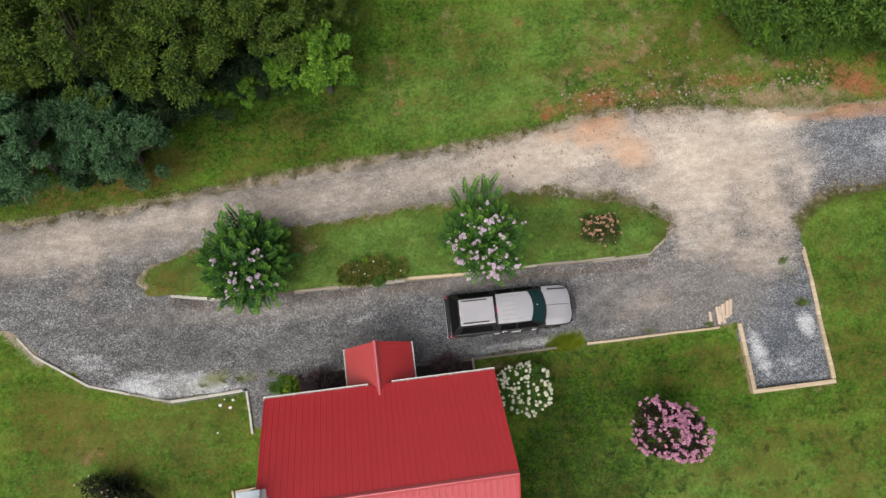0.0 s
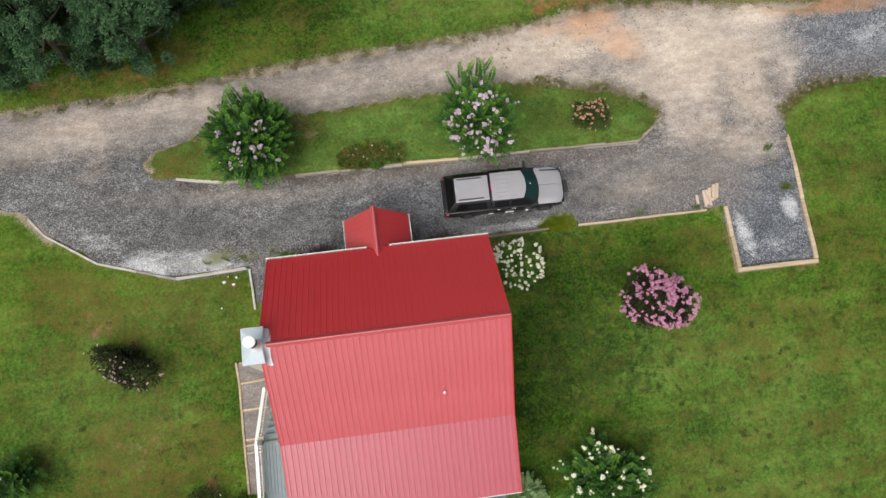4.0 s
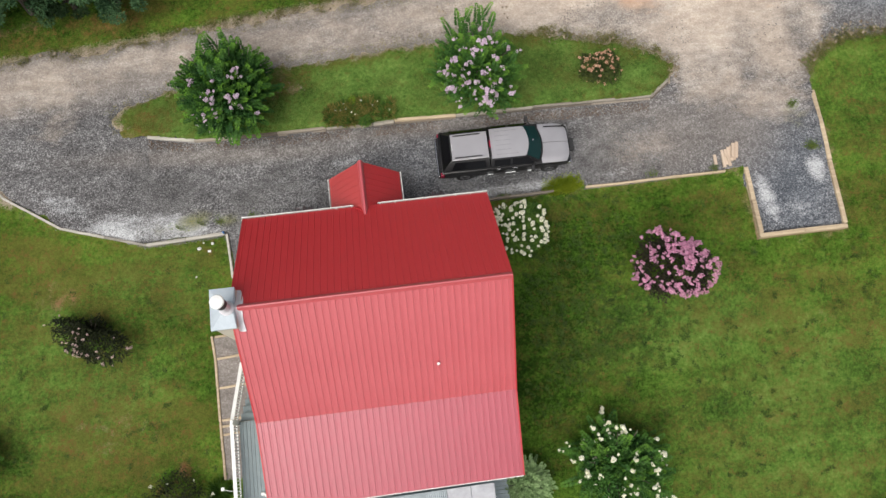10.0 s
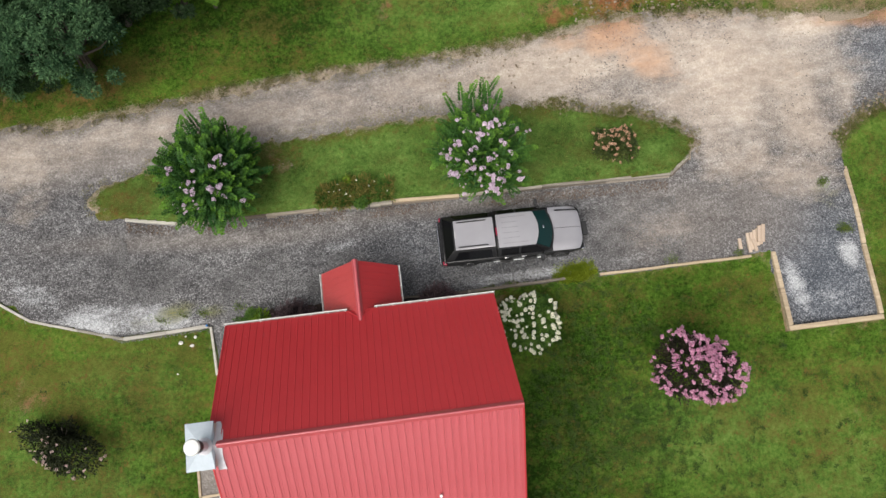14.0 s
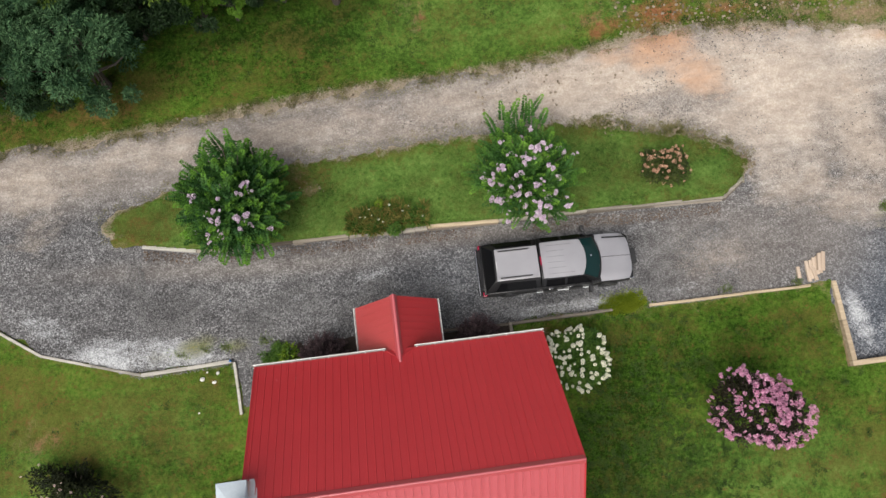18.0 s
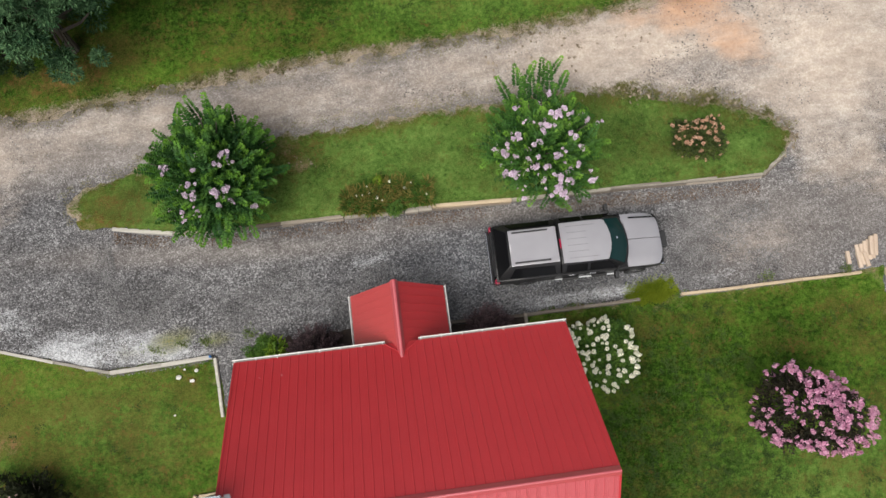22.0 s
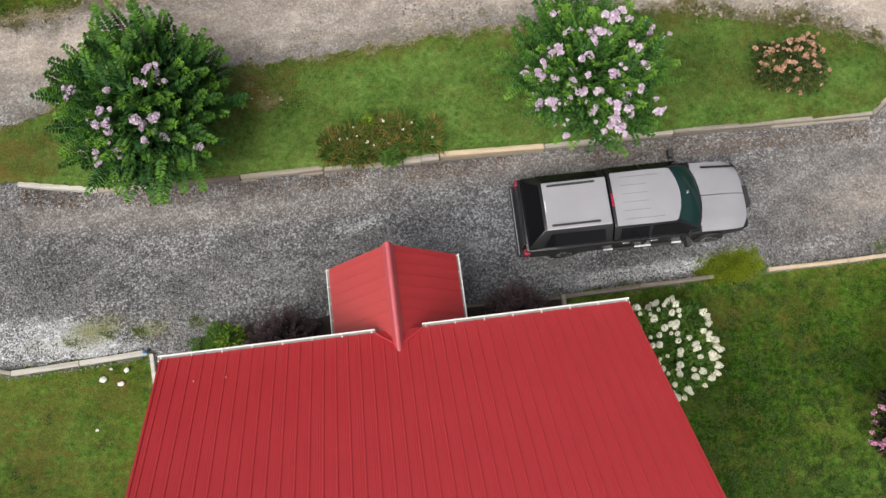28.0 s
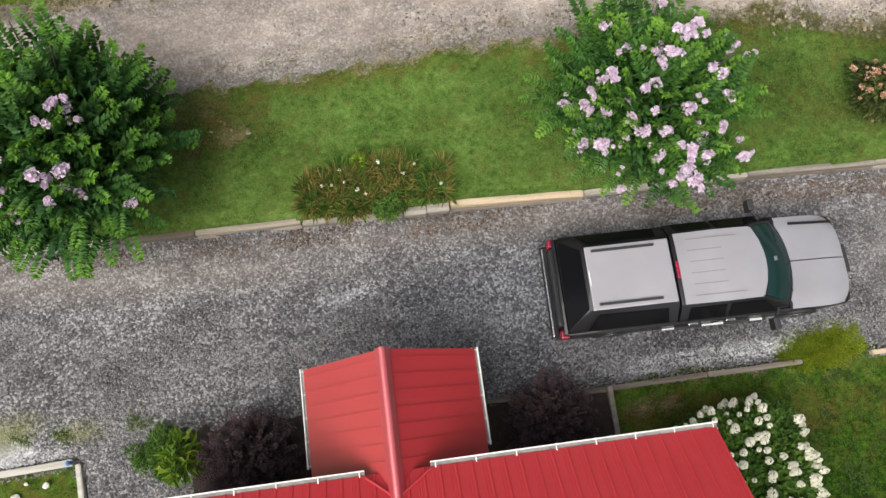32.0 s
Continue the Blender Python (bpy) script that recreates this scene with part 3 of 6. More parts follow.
weigh(drive_mesh, "lime", patches(x, y, [(-10.6, 3.35, 3.4, .75, -6, .92), (-13.8, 4.6, 1.8, .6, -32, .62), (-8.0, 3.2, 1.2, .5, 0, .55), (-7.3, 1.9, .35, 1.0, 0, .6), (16.25, 1.2, .45, 1.3, 12, .98), (18.6, 2.3, .5, .75, 10, .90), (-1.8, 5.2, 1.0, .3, 10, .6), (5.0, 3.06, 2.6, .30, 0, 1.05), (9.5, 3.2, 2.5, .3, 0, .4), (18.3, 5.3, .5, .6, 0, .62), (-5, 4.6, 1.2, .25, 12, .5), (17.4, .6, 1.9, .6, 0, .5), (25.5, 10.5, 4.5, 1.2, 0, .52)]))
weigh(drive_mesh, "moss", np.maximum(np.clip(0.40 - near * 1.6, 0, 0.36) * (((y > 9.2) & (x < 18)) | (x < -15)), patches(x, y, [(-8.5, 3.4, 1.1, .45, 10, .85), (-7.0, 3.2, .8, .3, 0, .75), (-9.9, 3.2, .6, .3, 0, .6), (18.2, 4.8, .8, .9, 0, .5), (-5.2, 3.1, .6, .25, 0, .45), (10.0, 5.0, .5, .5, 0, .35)])))
lane = np.maximum(patches(x, y, [(18.8, 12.3, 2.2, 1.0, -5, 1.0), (11.8, 4.6, 3.6, 1.9, 0, .6), (15.5, 5.0, 2.0, 2.5, 0, .6), (-7, 6.2, 6, .45, -4, .5), (3, 6.2, 8, .35, -1, .5)]), np.clip((y - np.interp(x, (-16, -12, 12, 14, 40), (8.4, 8.6, 9.4, 6.5, 5.5))) * .8, 0, 1) * np.interp(x, (-40, -12, 0, 6, 18.5, 20.5), (.75, .8, .75, 1, 1, .1)))
weigh(drive_mesh, "fine", lane * coarse)
weigh(drive_mesh, "slate", patches(x, y, [(17.5, 1.6, 2.6, 3.6, 0, 1.0), (24.8, 10.6, 4.4, 1.5, 0, 1.4), (30, 10.8, 6, 2.2, 0, 1.2), (4.5, 4.6, 6, 1.6, 0, .5)]))
tagged(part("driveway", drive_mesh, None), "grey gravel driveway with pale sandy wheel tracks", "driveway", kind="structure")

curb_x, curb_y = np.array(CURB)[::-1].T


def curb_line(x):
    return np.interp(x, curb_x, curb_y)


x, y, f = sheet(np.arange(-13, 14.5, 0.15), np.arange(6.2, 11.0, 0.08), lambda x, y: (inside(x, y, ISLAND) > -0.5) & ((y > curb_line(x) - 0.055) | (x < -10.3) & (y > 7.42) | (x > 12.76) & (y > 6.9)))
near = inside(x, y, ISLAND) + (0.06 * ripple(x, y, 1.2) + 0.06 * ripple(x, y + 30, 0.35)) * np.where(y > 7.8, 1.4, 1)
edge_top = np.clip((9.6 - y) / 2.5, 0, 1) * np.clip((x + 12.2) / 2, 0, 1) * np.clip((13.4 - x) / 1.2, 0, 1)
z = land(x, y) + 0.26 * edge_top * np.clip((9.6 - y) / 2.5, 0, 1) + np.clip(near * 0.4, -0.14, 0.13) + 0.03 * ripple(x, y, 1.5)
z = np.where((y < curb_line(x) + .05) & (x > -10.3) & (x < 12.76), np.minimum(z, land(x, 6.0) + .22), z)
isle_mesh = raw_mesh("island_lawn", np.stack([x, y, z], 1), f, LAWN, True)
weigh(isle_mesh, "bare", np.maximum(np.clip(0.55 - near * 1.3, 0, 0.5), patches(x, y, [(-3.75, 8.75, .5, .35, 20, .62), (-4.6, 8.3, .4, .4, 0, .5), (-4.5, 9.3, 3, .35, 0, .45), (-4.4, 9.45, 1.3, .4, 10, .62)])))
weigh(isle_mesh, "clay", patches(x, y, [(9.9, 8.0, 1.2, .7, 0, .42)]))
weigh(isle_mesh, "dry", np.maximum(np.clip(0.95 - near * .9, 0, 0.9), patches(x, y, [(-10, 8, 2.2, .9, 20, .9), (-4.1, 9.1, 1.5, .9, 10, .95)])))
weigh(isle_mesh, "grit", np.clip(1.15 - near * 2.2, 0, 1.2) * ((y > 7.75) | (x > 12.3)))
weigh(isle_mesh, "lush", np.clip(.2 + near * .9, .1, .95))
# Darker grass patches, the last one beneath the crape myrtle.
weigh(isle_mesh, "weed_shade", patches(x, y, [(-3.9, 8.6, 1.4, 1.2, 0, .8), (7.0, 8.6, 1.6, 1.0, 0, .4), (-6.2, 8.1, 2.2, 1.6, 0, .6)]))
tagged(part("island_lawn", isle_mesh, None), "raised lens-shaped grass island between two gravel lanes", "lawn", kind="structure")


def isle_top(x, y):
    return float(land(x, y)) + 0.26 * min(1, max(0, (9.6 - y) / 2.5)) ** 2 + 0.1


# ---- edging timbers ----
rng = random.Random(5)


def edging(points, tops, width, height, piece, material, label, group, name="landscape_timber", lift=0.0):
    """Timbers laid end to end along points; each is a thing."""
    for (ax, ay), (bx, by) in zip(points, points[1:]):
        run = math.hypot(bx - ax, by - ay)
        n = max(1, round(run / piece))
        for i in range(n):
            s, e = i / n + 0.006 / run, (i + 1) / n - 0.006 / run
            p = [(ax + (bx - ax) * q, ay + (by - ay) * q) for q in (s, e)]
            jz = rng.uniform(-.012, .012)
            a, b = [Vector((px, py + rng.uniform(-.012, .012), tops(px, py) + lift + jz)) for px, py in p]
            mid = (a + b) / 2
            bm = beam(a - mid, b - mid, width, height, 0.014, 0.006, rng)
            ob = part(name, bm, material)
            ob.location = mid
            tagged(ob, label, "timber", group)


def curb_top(px, py):
    return float(land(px, 6.0)) + 0.30 + .16 * min(1, max(0, (px - 11.9) / .84))


ISLE_EDGE = [(-10.26, 7.38), (-8.23, 6.96), (-4.63, 6.83), (-2.52, 6.81)]
edging([(px, py - .04) for px, py in ISLE_EDGE[:2]], curb_top, .12, .17, 2.4, TIMBER_WHITE, "sun-bleached timber edging the grass island", "island edging", lift=.02)
edging([(px, py - .04) for px, py in ISLE_EDGE[1:]], curb_top, .12, .17, 2.4, TIMBER_OLD, "weathered grey-brown timber edging the grass island", "island edging", lift=.02)
edging([(px, py - .05) for px, py in ISLE_EDGE], curb_top, .19, .22, 2.4, TIMBER_OLD, "weathered grey-brown timber in the lower course", "island edging", lift=-.155)
edging([(.50, 6.73), (3.2, 6.62)], curb_top, .14, .16, 2.9, TIMBER_NEW, "fresh yellow timber beam edging the grass island", "island edging", lift=.04)
edging([(.50, 6.72), (3.2, 6.61)], curb_top, .19, .25, 2.9, TIMBER_OLD, "weathered timber under a fresh beam", "island edging", lift=-.125)
edging([(3.22, 6.62), (6.61, 6.60), (11.9, 6.42), (12.74, 7.05)], curb_top, .12, .16, 2.4, TIMBER_PALE, "bleached grey timber edging the grass island", "island edging", lift=.0)
edging([(3.22, 6.61), (6.61, 6.59), (11.9, 6.41), (12.74, 7.03)], curb_top, .19, .22, 2.4, TIMBER_OLD, "weathered timber in the lower course", "island edging", lift=-.155)
edging([(-2.5, 6.79), (-1.5, 6.76)], curb_top, .20, .22, .6, TIMBER_PALE, "short bleached timber block beside the daylilies", "island edging blocks", lift=.0)
edging([(-1.48, 6.73), (-.47, 6.71)], curb_top, .16, .22, 1.0, TIMBER_OLD, "sunken worn timber overhung by daylilies", "island edging blocks", lift=-.06)
edging([(-.45, 6.70), (.48, 6.69)], curb_top, .18, .24, .45, TIMBER_PALE, "short worn timber block beside the daylilies", "island edging blocks", lift=.0)


def at_land(px, py):
    return float(land(px, py))


edging([(-17.3, 6.33), (-16.6, 5.47), (-14.1, 3.75), (-10.6, 2.62)], at_land, .10, .22, 2.4, TIMBER_WHITE, "thin bleached timber holding the gravel above the lawn", "lawn edging", lift=.10)
edging([(-10.6, 2.62), (-7.25, 2.70)], at_land, .13, .25, 1.7, TIMBER_WHITE, "pale timber holding the gravel above the lawn", "lawn edging", lift=.13)
edging([(-7.17, 2.66), (-7.06, .75)], at_land, .10, .25, 1.0, TIMBER_WHITE, "pale timber between the lawn and the gravel path", "lawn edging", lift=.13)
edging([(3.16, 2.73), (7.0, 2.76)], at_land, .10, .22, 2.0, TIMBER_OLD, "bleached grey timber between gravel and lawn", "lawn edging", lift=.12)
edging([(8.4, 2.74), (14.6, 2.70)], at_land, .095, .22, 2.4, TIMBER_NEW, "yellowish timber between gravel and lawn", "lawn edging", lift=.12)


def bay_top(px, py):
    """Level of the parking bay's timbers, which stand higher where the lawn falls away."""
    return float(land(px, py)) + float(np.interp(py, (-.5, 2.8, 6), (.46, .14, .16) if px < 17.5 else (.30, .26, .16))) + (.14 if py < -.33 and px > 15.6 else 0) * max(0, 17.5 - px) / 2


for drop, wide, wood, words in ((.11, .19, TIMBER_NEW, "yellow timber of the sunken gravel parking bay"), (.345, .21, TIMBER_DARKER, "darker yellow timber in the lower course"), (.58, .205, TIMBER_DARKER, "darker yellow timber in the lower course")):
    edging([(15.55, 2.78), (15.53, -.26)], bay_top, wide, .22, 1.6, wood, words, "parking bay edging", lift=-drop)
    edging([(15.43, -.36), (19.37, -.36)], bay_top, wide, .22, 2.1, wood, words, "parking bay edging", lift=-drop)
    if drop < .5:
        edging([(19.31, -.25), (19.24, 2.6), (19.23, 5.9)], bay_top, wide, .22, 1.6, wood, words, "parking bay edging", lift=-drop)


# ---- house ----
HX0, HX1 = -5.60, 3.53
YN, YR, YB, YS = 1.93, -1.95, -5.5, -8.52
ZE, ZR, ZB, ZS = 3.60, 6.48, 3.52, 2.25
house = thing("house", (-1.1, -3, float(land(-1.1, -3))), "small house with a red ribbed metal roof and white gutters", "house")
HO = house.matrix_world.translation


def hpart(name, bm, material, label="", parent=None):
    if isinstance(bm, bmesh.types.BMesh):
        bm.transform(Matrix.Translation(-HO))
    return part(name, bm, material, parent or house, label)


def sloped_panel(length, width, ribs, rise, steel):
    """A steel roof sheet lying along -y from the origin, with raised ribs."""
    prof = []
    step = width / ribs
    for i in range(ribs):
        c = step * (i + .5)
        prof += [(step * i, 0), (c - .017, 0), (c - .010, rise), (c + .010, rise), (c + .017, 0)]
        for u in (.24, .40):
            prof += [(c + step * (u - .035), 0), (c + step * (u - .015), rise * .2), (c + step * (u + .015), rise * .2), (c + step * (u + .035), 0)]
    prof.append((width, 0))
    v, f = [], []
    for px, pz in prof:
        v += [(px, 0, pz), (px, -length, pz), (px, -length, pz - .012), (px, 0, pz - .012)]
    for i in range(len(prof) - 1):
        a, b = 4 * i, 4 * i + 4
        f += [(a, a + 1, b + 1, b), (a + 3, b + 3, b + 2, a + 2), (a + 1, a + 2, b + 2, b + 1), (a, b, b + 3, a + 3)]
    return raw_mesh("roof_panel", v, f, steel)


def lay_roof(x0, x1, ya, za, yb, zb, count, label, steel=ROOF_RED, rise=.024):
    """Sheets side by side from the ridge (ya, za) down to the eave (yb, zb)."""
    length, w = math.hypot(ya - yb, za - zb), (x1 - x0) / count
    me = sloped_panel(length, w, 4, rise, steel)
    down = yb < ya
    slope = math.degrees(math.atan2(za - zb, abs(ya - yb)))
    for i in range(count):
        ob = part("roof_panel", me, None, house, label)
        if down:
            ob.matrix_local = Matrix.Translation(Vector((x0 + w * i, ya, za)) - HO) @ pose(0, 0, 0, slope, 0, 0)
        else:
            ob.matrix_local = Matrix.Translation(Vector((x0 + w * (i + 1), ya, za)) - HO) @ pose(0, 0, 0, 0, 0, 180) @ pose(0, 0, 0, slope, 0, 0)


lay_roof(HX0, HX1, YR, ZR, YB, ZB, 10, "red ribbed roof sheet with pale sky sheen in its colour", ROOF_SHEEN)
lay_roof(HX0, HX1, YB, ZB - .01, YS, ZS, 10, "pinkish red roof sheet over the porch, sky tint in its colour", ROOF_PORCH)
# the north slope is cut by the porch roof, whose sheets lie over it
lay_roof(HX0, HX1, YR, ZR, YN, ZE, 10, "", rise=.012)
def ridge_profile(c, r, wing, pitch):
    """A rolled ridge: a half-round hump with sloping wings."""
    hump = [(c + r * math.cos(a), r * .9 * math.sin(a)) for a in np.linspace(math.radians(160), math.radians(20), 9)]
    return [(c - wing, -pitch * wing)] + hump + [(c + wing, -pitch * wing), (c + wing, -pitch * wing - .012), (c, -.03), (c - wing, -pitch * wing - .012)]


bm = prism(ridge_profile(YR, .04, .11, .80), HX0 - .02, HX1 + .02)
bm.transform(Matrix.Translation((0, 0, ZR + .03)) @ Matrix(((0, 0, 1, 0), (1, 0, 0, 0), (0, 1, 0, 0), (0, 0, 0, 1))))
# paler than the roof: the glossy highlight along the ridge is painted in
hpart("ridge_cap", bm, ROOF_SHEEN, "red folded steel ridge cap with a highlight in its colour")
# rake trim along the gable edges
for gx in (HX0 - .015, HX1 + .015):
    for (ya, za), (yb, zb) in (((YR, ZR), (YN, ZE)), ((YR, ZR), (YB, ZB)), ((YB, ZB), (YS, ZS))):
        hpart("rake_trim", beam((gx, ya, za + .02), (gx, yb, zb + .02), .05, .12, .004), ROOF_RED)
# walls
WX0, WX1, WYN, WYS = HX0 + .3, HX1 - .3, YN - .45, YB + .35
GZ = -2.6
eave_in = ZE - .12 + .45 * (ZR - ZE) / (YN - YR)
hpart("wall_north", box(WX0, WX1, WYN - .14, WYN, GZ, eave_in - .12), SIDING, "cream siding wall under the eave")
hpart("wall_south", box(WX0, WX1, WYS, WYS + .14, GZ, ZB - .1), SIDING, "cream siding wall behind the porch")
for gx, nm in ((WX0, "wall_west"), (WX1 - .14, "wall_east")):
    bm = prism([(WYS + .142, GZ), (WYN - .142, GZ), (WYN - .142, eave_in - .12), (YR, ZR - .22), (WYS + .142, ZB - .02)], gx, gx + .14)
    bm.transform(Matrix(((0, 0, 1, 0), (1, 0, 0, 0), (0, 1, 0, 0), (0, 0, 0, 1))))
    hpart(nm, bm, SIDING, "cream siding gable wall")
hpart("soffit", box(HX0 + .02, HX1 - .02, WYN, YN - .02, ZE - .16, ZE - .13), WHITE)


def gutter(a, b, parent=None, hangers=8):
    """A K-shaped gutter with its hangers, open at the top."""
    a, b = Vector(a), Vector(b)
    d = (b - a).normalized()
    out = Vector((-d.y, d.x, 0))
    prof = [(0, -.01), (0, -.11), (.07, -.11), (.112, -.04), (.112, 0), (.096, 0), (.096, -.035), (.06, -.098), (.012, -.098), (.012, -.01)]
    a, b = a - out * .05, b - out * .05
    bm = bmesh.new()
    rings = [[bm.verts.new(p + out * u + Vector((0, 0, w))) for u, w in prof] for p in (a, b)]
    n = len(prof)
    for k in range(n):
        bm.faces.new((rings[0][k], rings[1][k], rings[1][(k + 1) % n], rings[0][(k + 1) % n]))
    bm.faces.new(rings[0])
    bm.faces.new(rings[1][::-1])
    bmesh.ops.recalc_face_normals(bm, faces=bm.faces)
    g = hpart("gutter", bm, WHITE, "white aluminium gutter", parent)
    hpart("gutter_trough", beam(a + out * .05 + Vector((0, 0, -.03)), b + out * .05 + Vector((0, 0, -.03)), .072, .02, 0), TROUGH, "grey inside of the gutter", g)
    for i in range(hangers):
        p = a + (b - a) * ((i + .12) / (hangers - .76))
        bm = beam(p + Vector((0, 0, .006)) - out * .015, p + out * .118 + Vector((0, 0, .006)), .015, .01, 0)
        hpart("gutter_hanger", bm, WHITE, "", g)


gutter((HX0 - .08, YN + .01, ZE + .01), (-1.52, YN + .01, ZE + .01), hangers=8)
gutter((-.59, YN + .01, ZE + .01), (HX1 + .07, YN + .01, ZE + .01), hangers=8)
hpart("fascia", box(HX0, HX1, YS - .03, YS - .005, ZS - .16, ZS - .01), WHITE, "white eave board")
# stack vent
hpart("vent_pipe", tube([(.86, -4.35, ZR - (YR + 4.35) * (ZR - ZB) / (YR - YB) - .05), (.86, -4.35, ZR - (YR + 4.35) * (ZR - ZB) / (YR - YB) + .22)], .045, 12), WHITE, "short white vent pipe")
hpart("vent_boot", tube([(.86, -4.35, 4.24), (.86, -4.35, 4.36)], .1, 14, taper=[.12, .055]), ROOF_RED)

# porch with a gable roof
PX0, PX1, PXR, PY, PZE, PZR = -2.43, .385, -1.09, 3.62, 2.28, 3.84
bm = prism([(PX0 + .2, PZE - .02), (PX1 - .2, PZE - .02), (PXR, PZR - .2)], -(PY - .22), -(PY - .32))
bm.transform(Matrix(((1, 0, 0, 0), (0, 0, -1, 0), (0, 1, 0, 0), (0, 0, 0, 1))))
hpart("porch_gable", bm, WHITE, "white gable end of the entry porch")
NS = (ZR - ZE) / (YN - YR)


def north_y(zz):
    return YN - (zz - ZE) / NS


def porch_slope(xe, side):
    """Sheets across the porch slope from its ridge to its eave, cut on the slant where they meet the main roof."""
    step = .238
    cuts = [PY - step * i for i in range(20)]
    for y1, y0 in zip(cuts, cuts[1:]):
        lim_r = north_y(PZR) - .02
        ends = []
        for yy in (y1, y0):
            # where the slanted valley crosses this line
            s = (yy - lim_r) / (YN - lim_r)
            reach = 1.0 if yy >= YN + .02 else max(0.0, min(1.0, s * (PZR - ZE) / (PZR - PZE)))
            ends.append(reach)
        if max(ends) <= 0.02:
            continue
        bm = bmesh.new()
        rows = []
        for yy, reach in ((y1, ends[0]), (y0, ends[1])):
            reach = max(reach, .02)
            e = (PXR + (xe - PXR) * reach, PZR + (PZE - PZR) * reach)
            rows.append([bm.verts.new((PXR, yy, PZR)), bm.verts.new((e[0], yy, e[1]))])
        fs = bm.faces.new((rows[0][0], rows[0][1], rows[1][1], rows[1][0]))
        r = bmesh.ops.extrude_face_region(bm, geom=[fs])
        bmesh.ops.translate(bm, verts=[v for v in r["geom"] if isinstance(v, bmesh.types.BMVert)], vec=(0, 0, .014))
        bmesh.ops.recalc_face_normals(bm, faces=bm.faces)
        k = min(ends)
        if k > .05:
            for w in (-.0,):
                e = (PXR + (xe - PXR) * k, PZR + (PZE - PZR) * k)
                yy = (y0 + y1) / 2
                rib = beam((PXR, yy, PZR + .036), (e[0], yy, e[1] + .036), .045, .03, .008)
                me = bpy.data.meshes.new("rib")
                rib.to_mesh(me)
                rib.free()
                bm.from_mesh(me)
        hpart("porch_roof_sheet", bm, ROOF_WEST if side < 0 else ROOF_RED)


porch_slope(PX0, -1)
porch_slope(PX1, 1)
bm = prism(ridge_profile(0, .055, .11, .95), -PY - .02, -north_y(PZR) + .27)
bm.transform(Matrix(((1, 0, 0, 0), (0, 0, -1, 0), (0, 1, 0, 0), (0, 0, 0, 1))))
bm.transform(Matrix.Translation((PXR, 0, PZR + .05)))
# pale colour carries the cap's gloss highlight
hpart("porch_ridge_cap", bm, ROOF_SHEEN, "porch ridge cap with a pale highlight in its colour")
bm = bmesh.new()
bmesh.ops.create_icosphere(bm, subdivisions=2, radius=.07, matrix=Matrix.Translation((PXR, north_y(PZR) - .26, PZR + .07)) @ Matrix.Diagonal((1.1, .8, .6, 1)))
hpart("ridge_end_cap", bm, FLASH, "pale sealed end of the porch ridge")
gutter((PX0 - .0, YN + .14, PZE + .0), (PX0 - .0, PY + .02, PZE), hangers=5)
gutter((PX1 + .0, PY + .02, PZE), (PX1 + .0, YN + .14, PZE), hangers=5)
for vx in (-1.52, -.59):
    hpart("valley_trim", beam((vx, YN - .02, ZE + .06), (PXR, north_y(PZR) - .02, PZR + .05), .03, .02, .004), ROOF_RED)
for px in (PX0 + .28, PX1 - .28):
    hpart("porch_post", box(px - .06, px + .06, PY - .32, PY - .2, float(land(px, 3.4)) - .1, PZE), WHITE, "square white porch post")
hpart("porch_floor", box(PX0 + .1, PX1 - .1, WYN, PY - .15, float(land(-1, 3)) - .4, float(land(-1, 3)) + .22, .02), TIMBER_OLD, "timber porch floor")

for px, py in ((-4.90, 1.40), (-4.31, 1.40)):
    hpart("sealant_patch", box(px - .012, px + .012, py - .022, py + .022, ZE + (YN - py) * NS + .012, ZE + (YN - py) * NS + .03, .006), ROOF_SHEEN, "small pale sealant patch")

# chimney chase on the west gable, with its steel flue
CZ, FX, FY = 6.55, -5.66, -1.96
hpart("chimney_chase", box(-6.13, -5.40, -2.55, -1.34, GZ, CZ - .10), SIDING, "boxed chimney chase on the gable wall")
bm = bmesh.new()
lo = [bm.verts.new(c) for c in ((-6.20, -2.61, CZ - .02), (-5.40, -2.61, CZ - .02), (-5.40, -1.28, CZ - .02), (-6.20, -1.28, CZ - .02))]
sk = [bm.verts.new((v.co.x, v.co.y, CZ - .12)) for v in lo]
hi = [bm.verts.new(c) for c in ((FX - .2, FY - .2, CZ + .05), (FX + .2, FY - .2, CZ + .05), (FX + .2, FY + .2, CZ + .05), (FX - .2, FY + .2, CZ + .05))]
bm.faces.new(hi)
for k in range(4):
    bm.faces.new((lo[k], lo[(k + 1) % 4], hi[(k + 1) % 4], hi[k]))
    bm.faces.new((sk[k], sk[(k + 1) % 4], lo[(k + 1) % 4], lo[k]))
bmesh.ops.recalc_face_normals(bm, faces=bm.faces)
hpart("chase_cover", bm, GALV, "folded galvanised cover of the chimney chase")
hpart("flue_pipe", tube([(FX, FY, CZ + .04), (FX, FY, CZ + .96)], .165, 24), FLASH, "round steel flue")
hpart("storm_collar", tube([(FX, FY, CZ + .07), (FX, FY, CZ + .17)], .25, 24, taper=[.24, .17]), FLASH)
# Black sleeve stands in for the cap's shadow ring on the pipe.
hpart("cap_shadow_band", tube([(FX, FY, CZ + .72), (FX, FY, CZ + 1.16)], .18, 24), BLACK)
hpart("rain_cap", tube([(FX, FY, CZ + 1.15), (FX, FY, CZ + 1.19), (FX, FY, CZ + 1.25), (FX, FY, CZ + 1.28)], .22, 28, taper=[.205, .225, .20, .09]), WHITE, "white round rain cap")
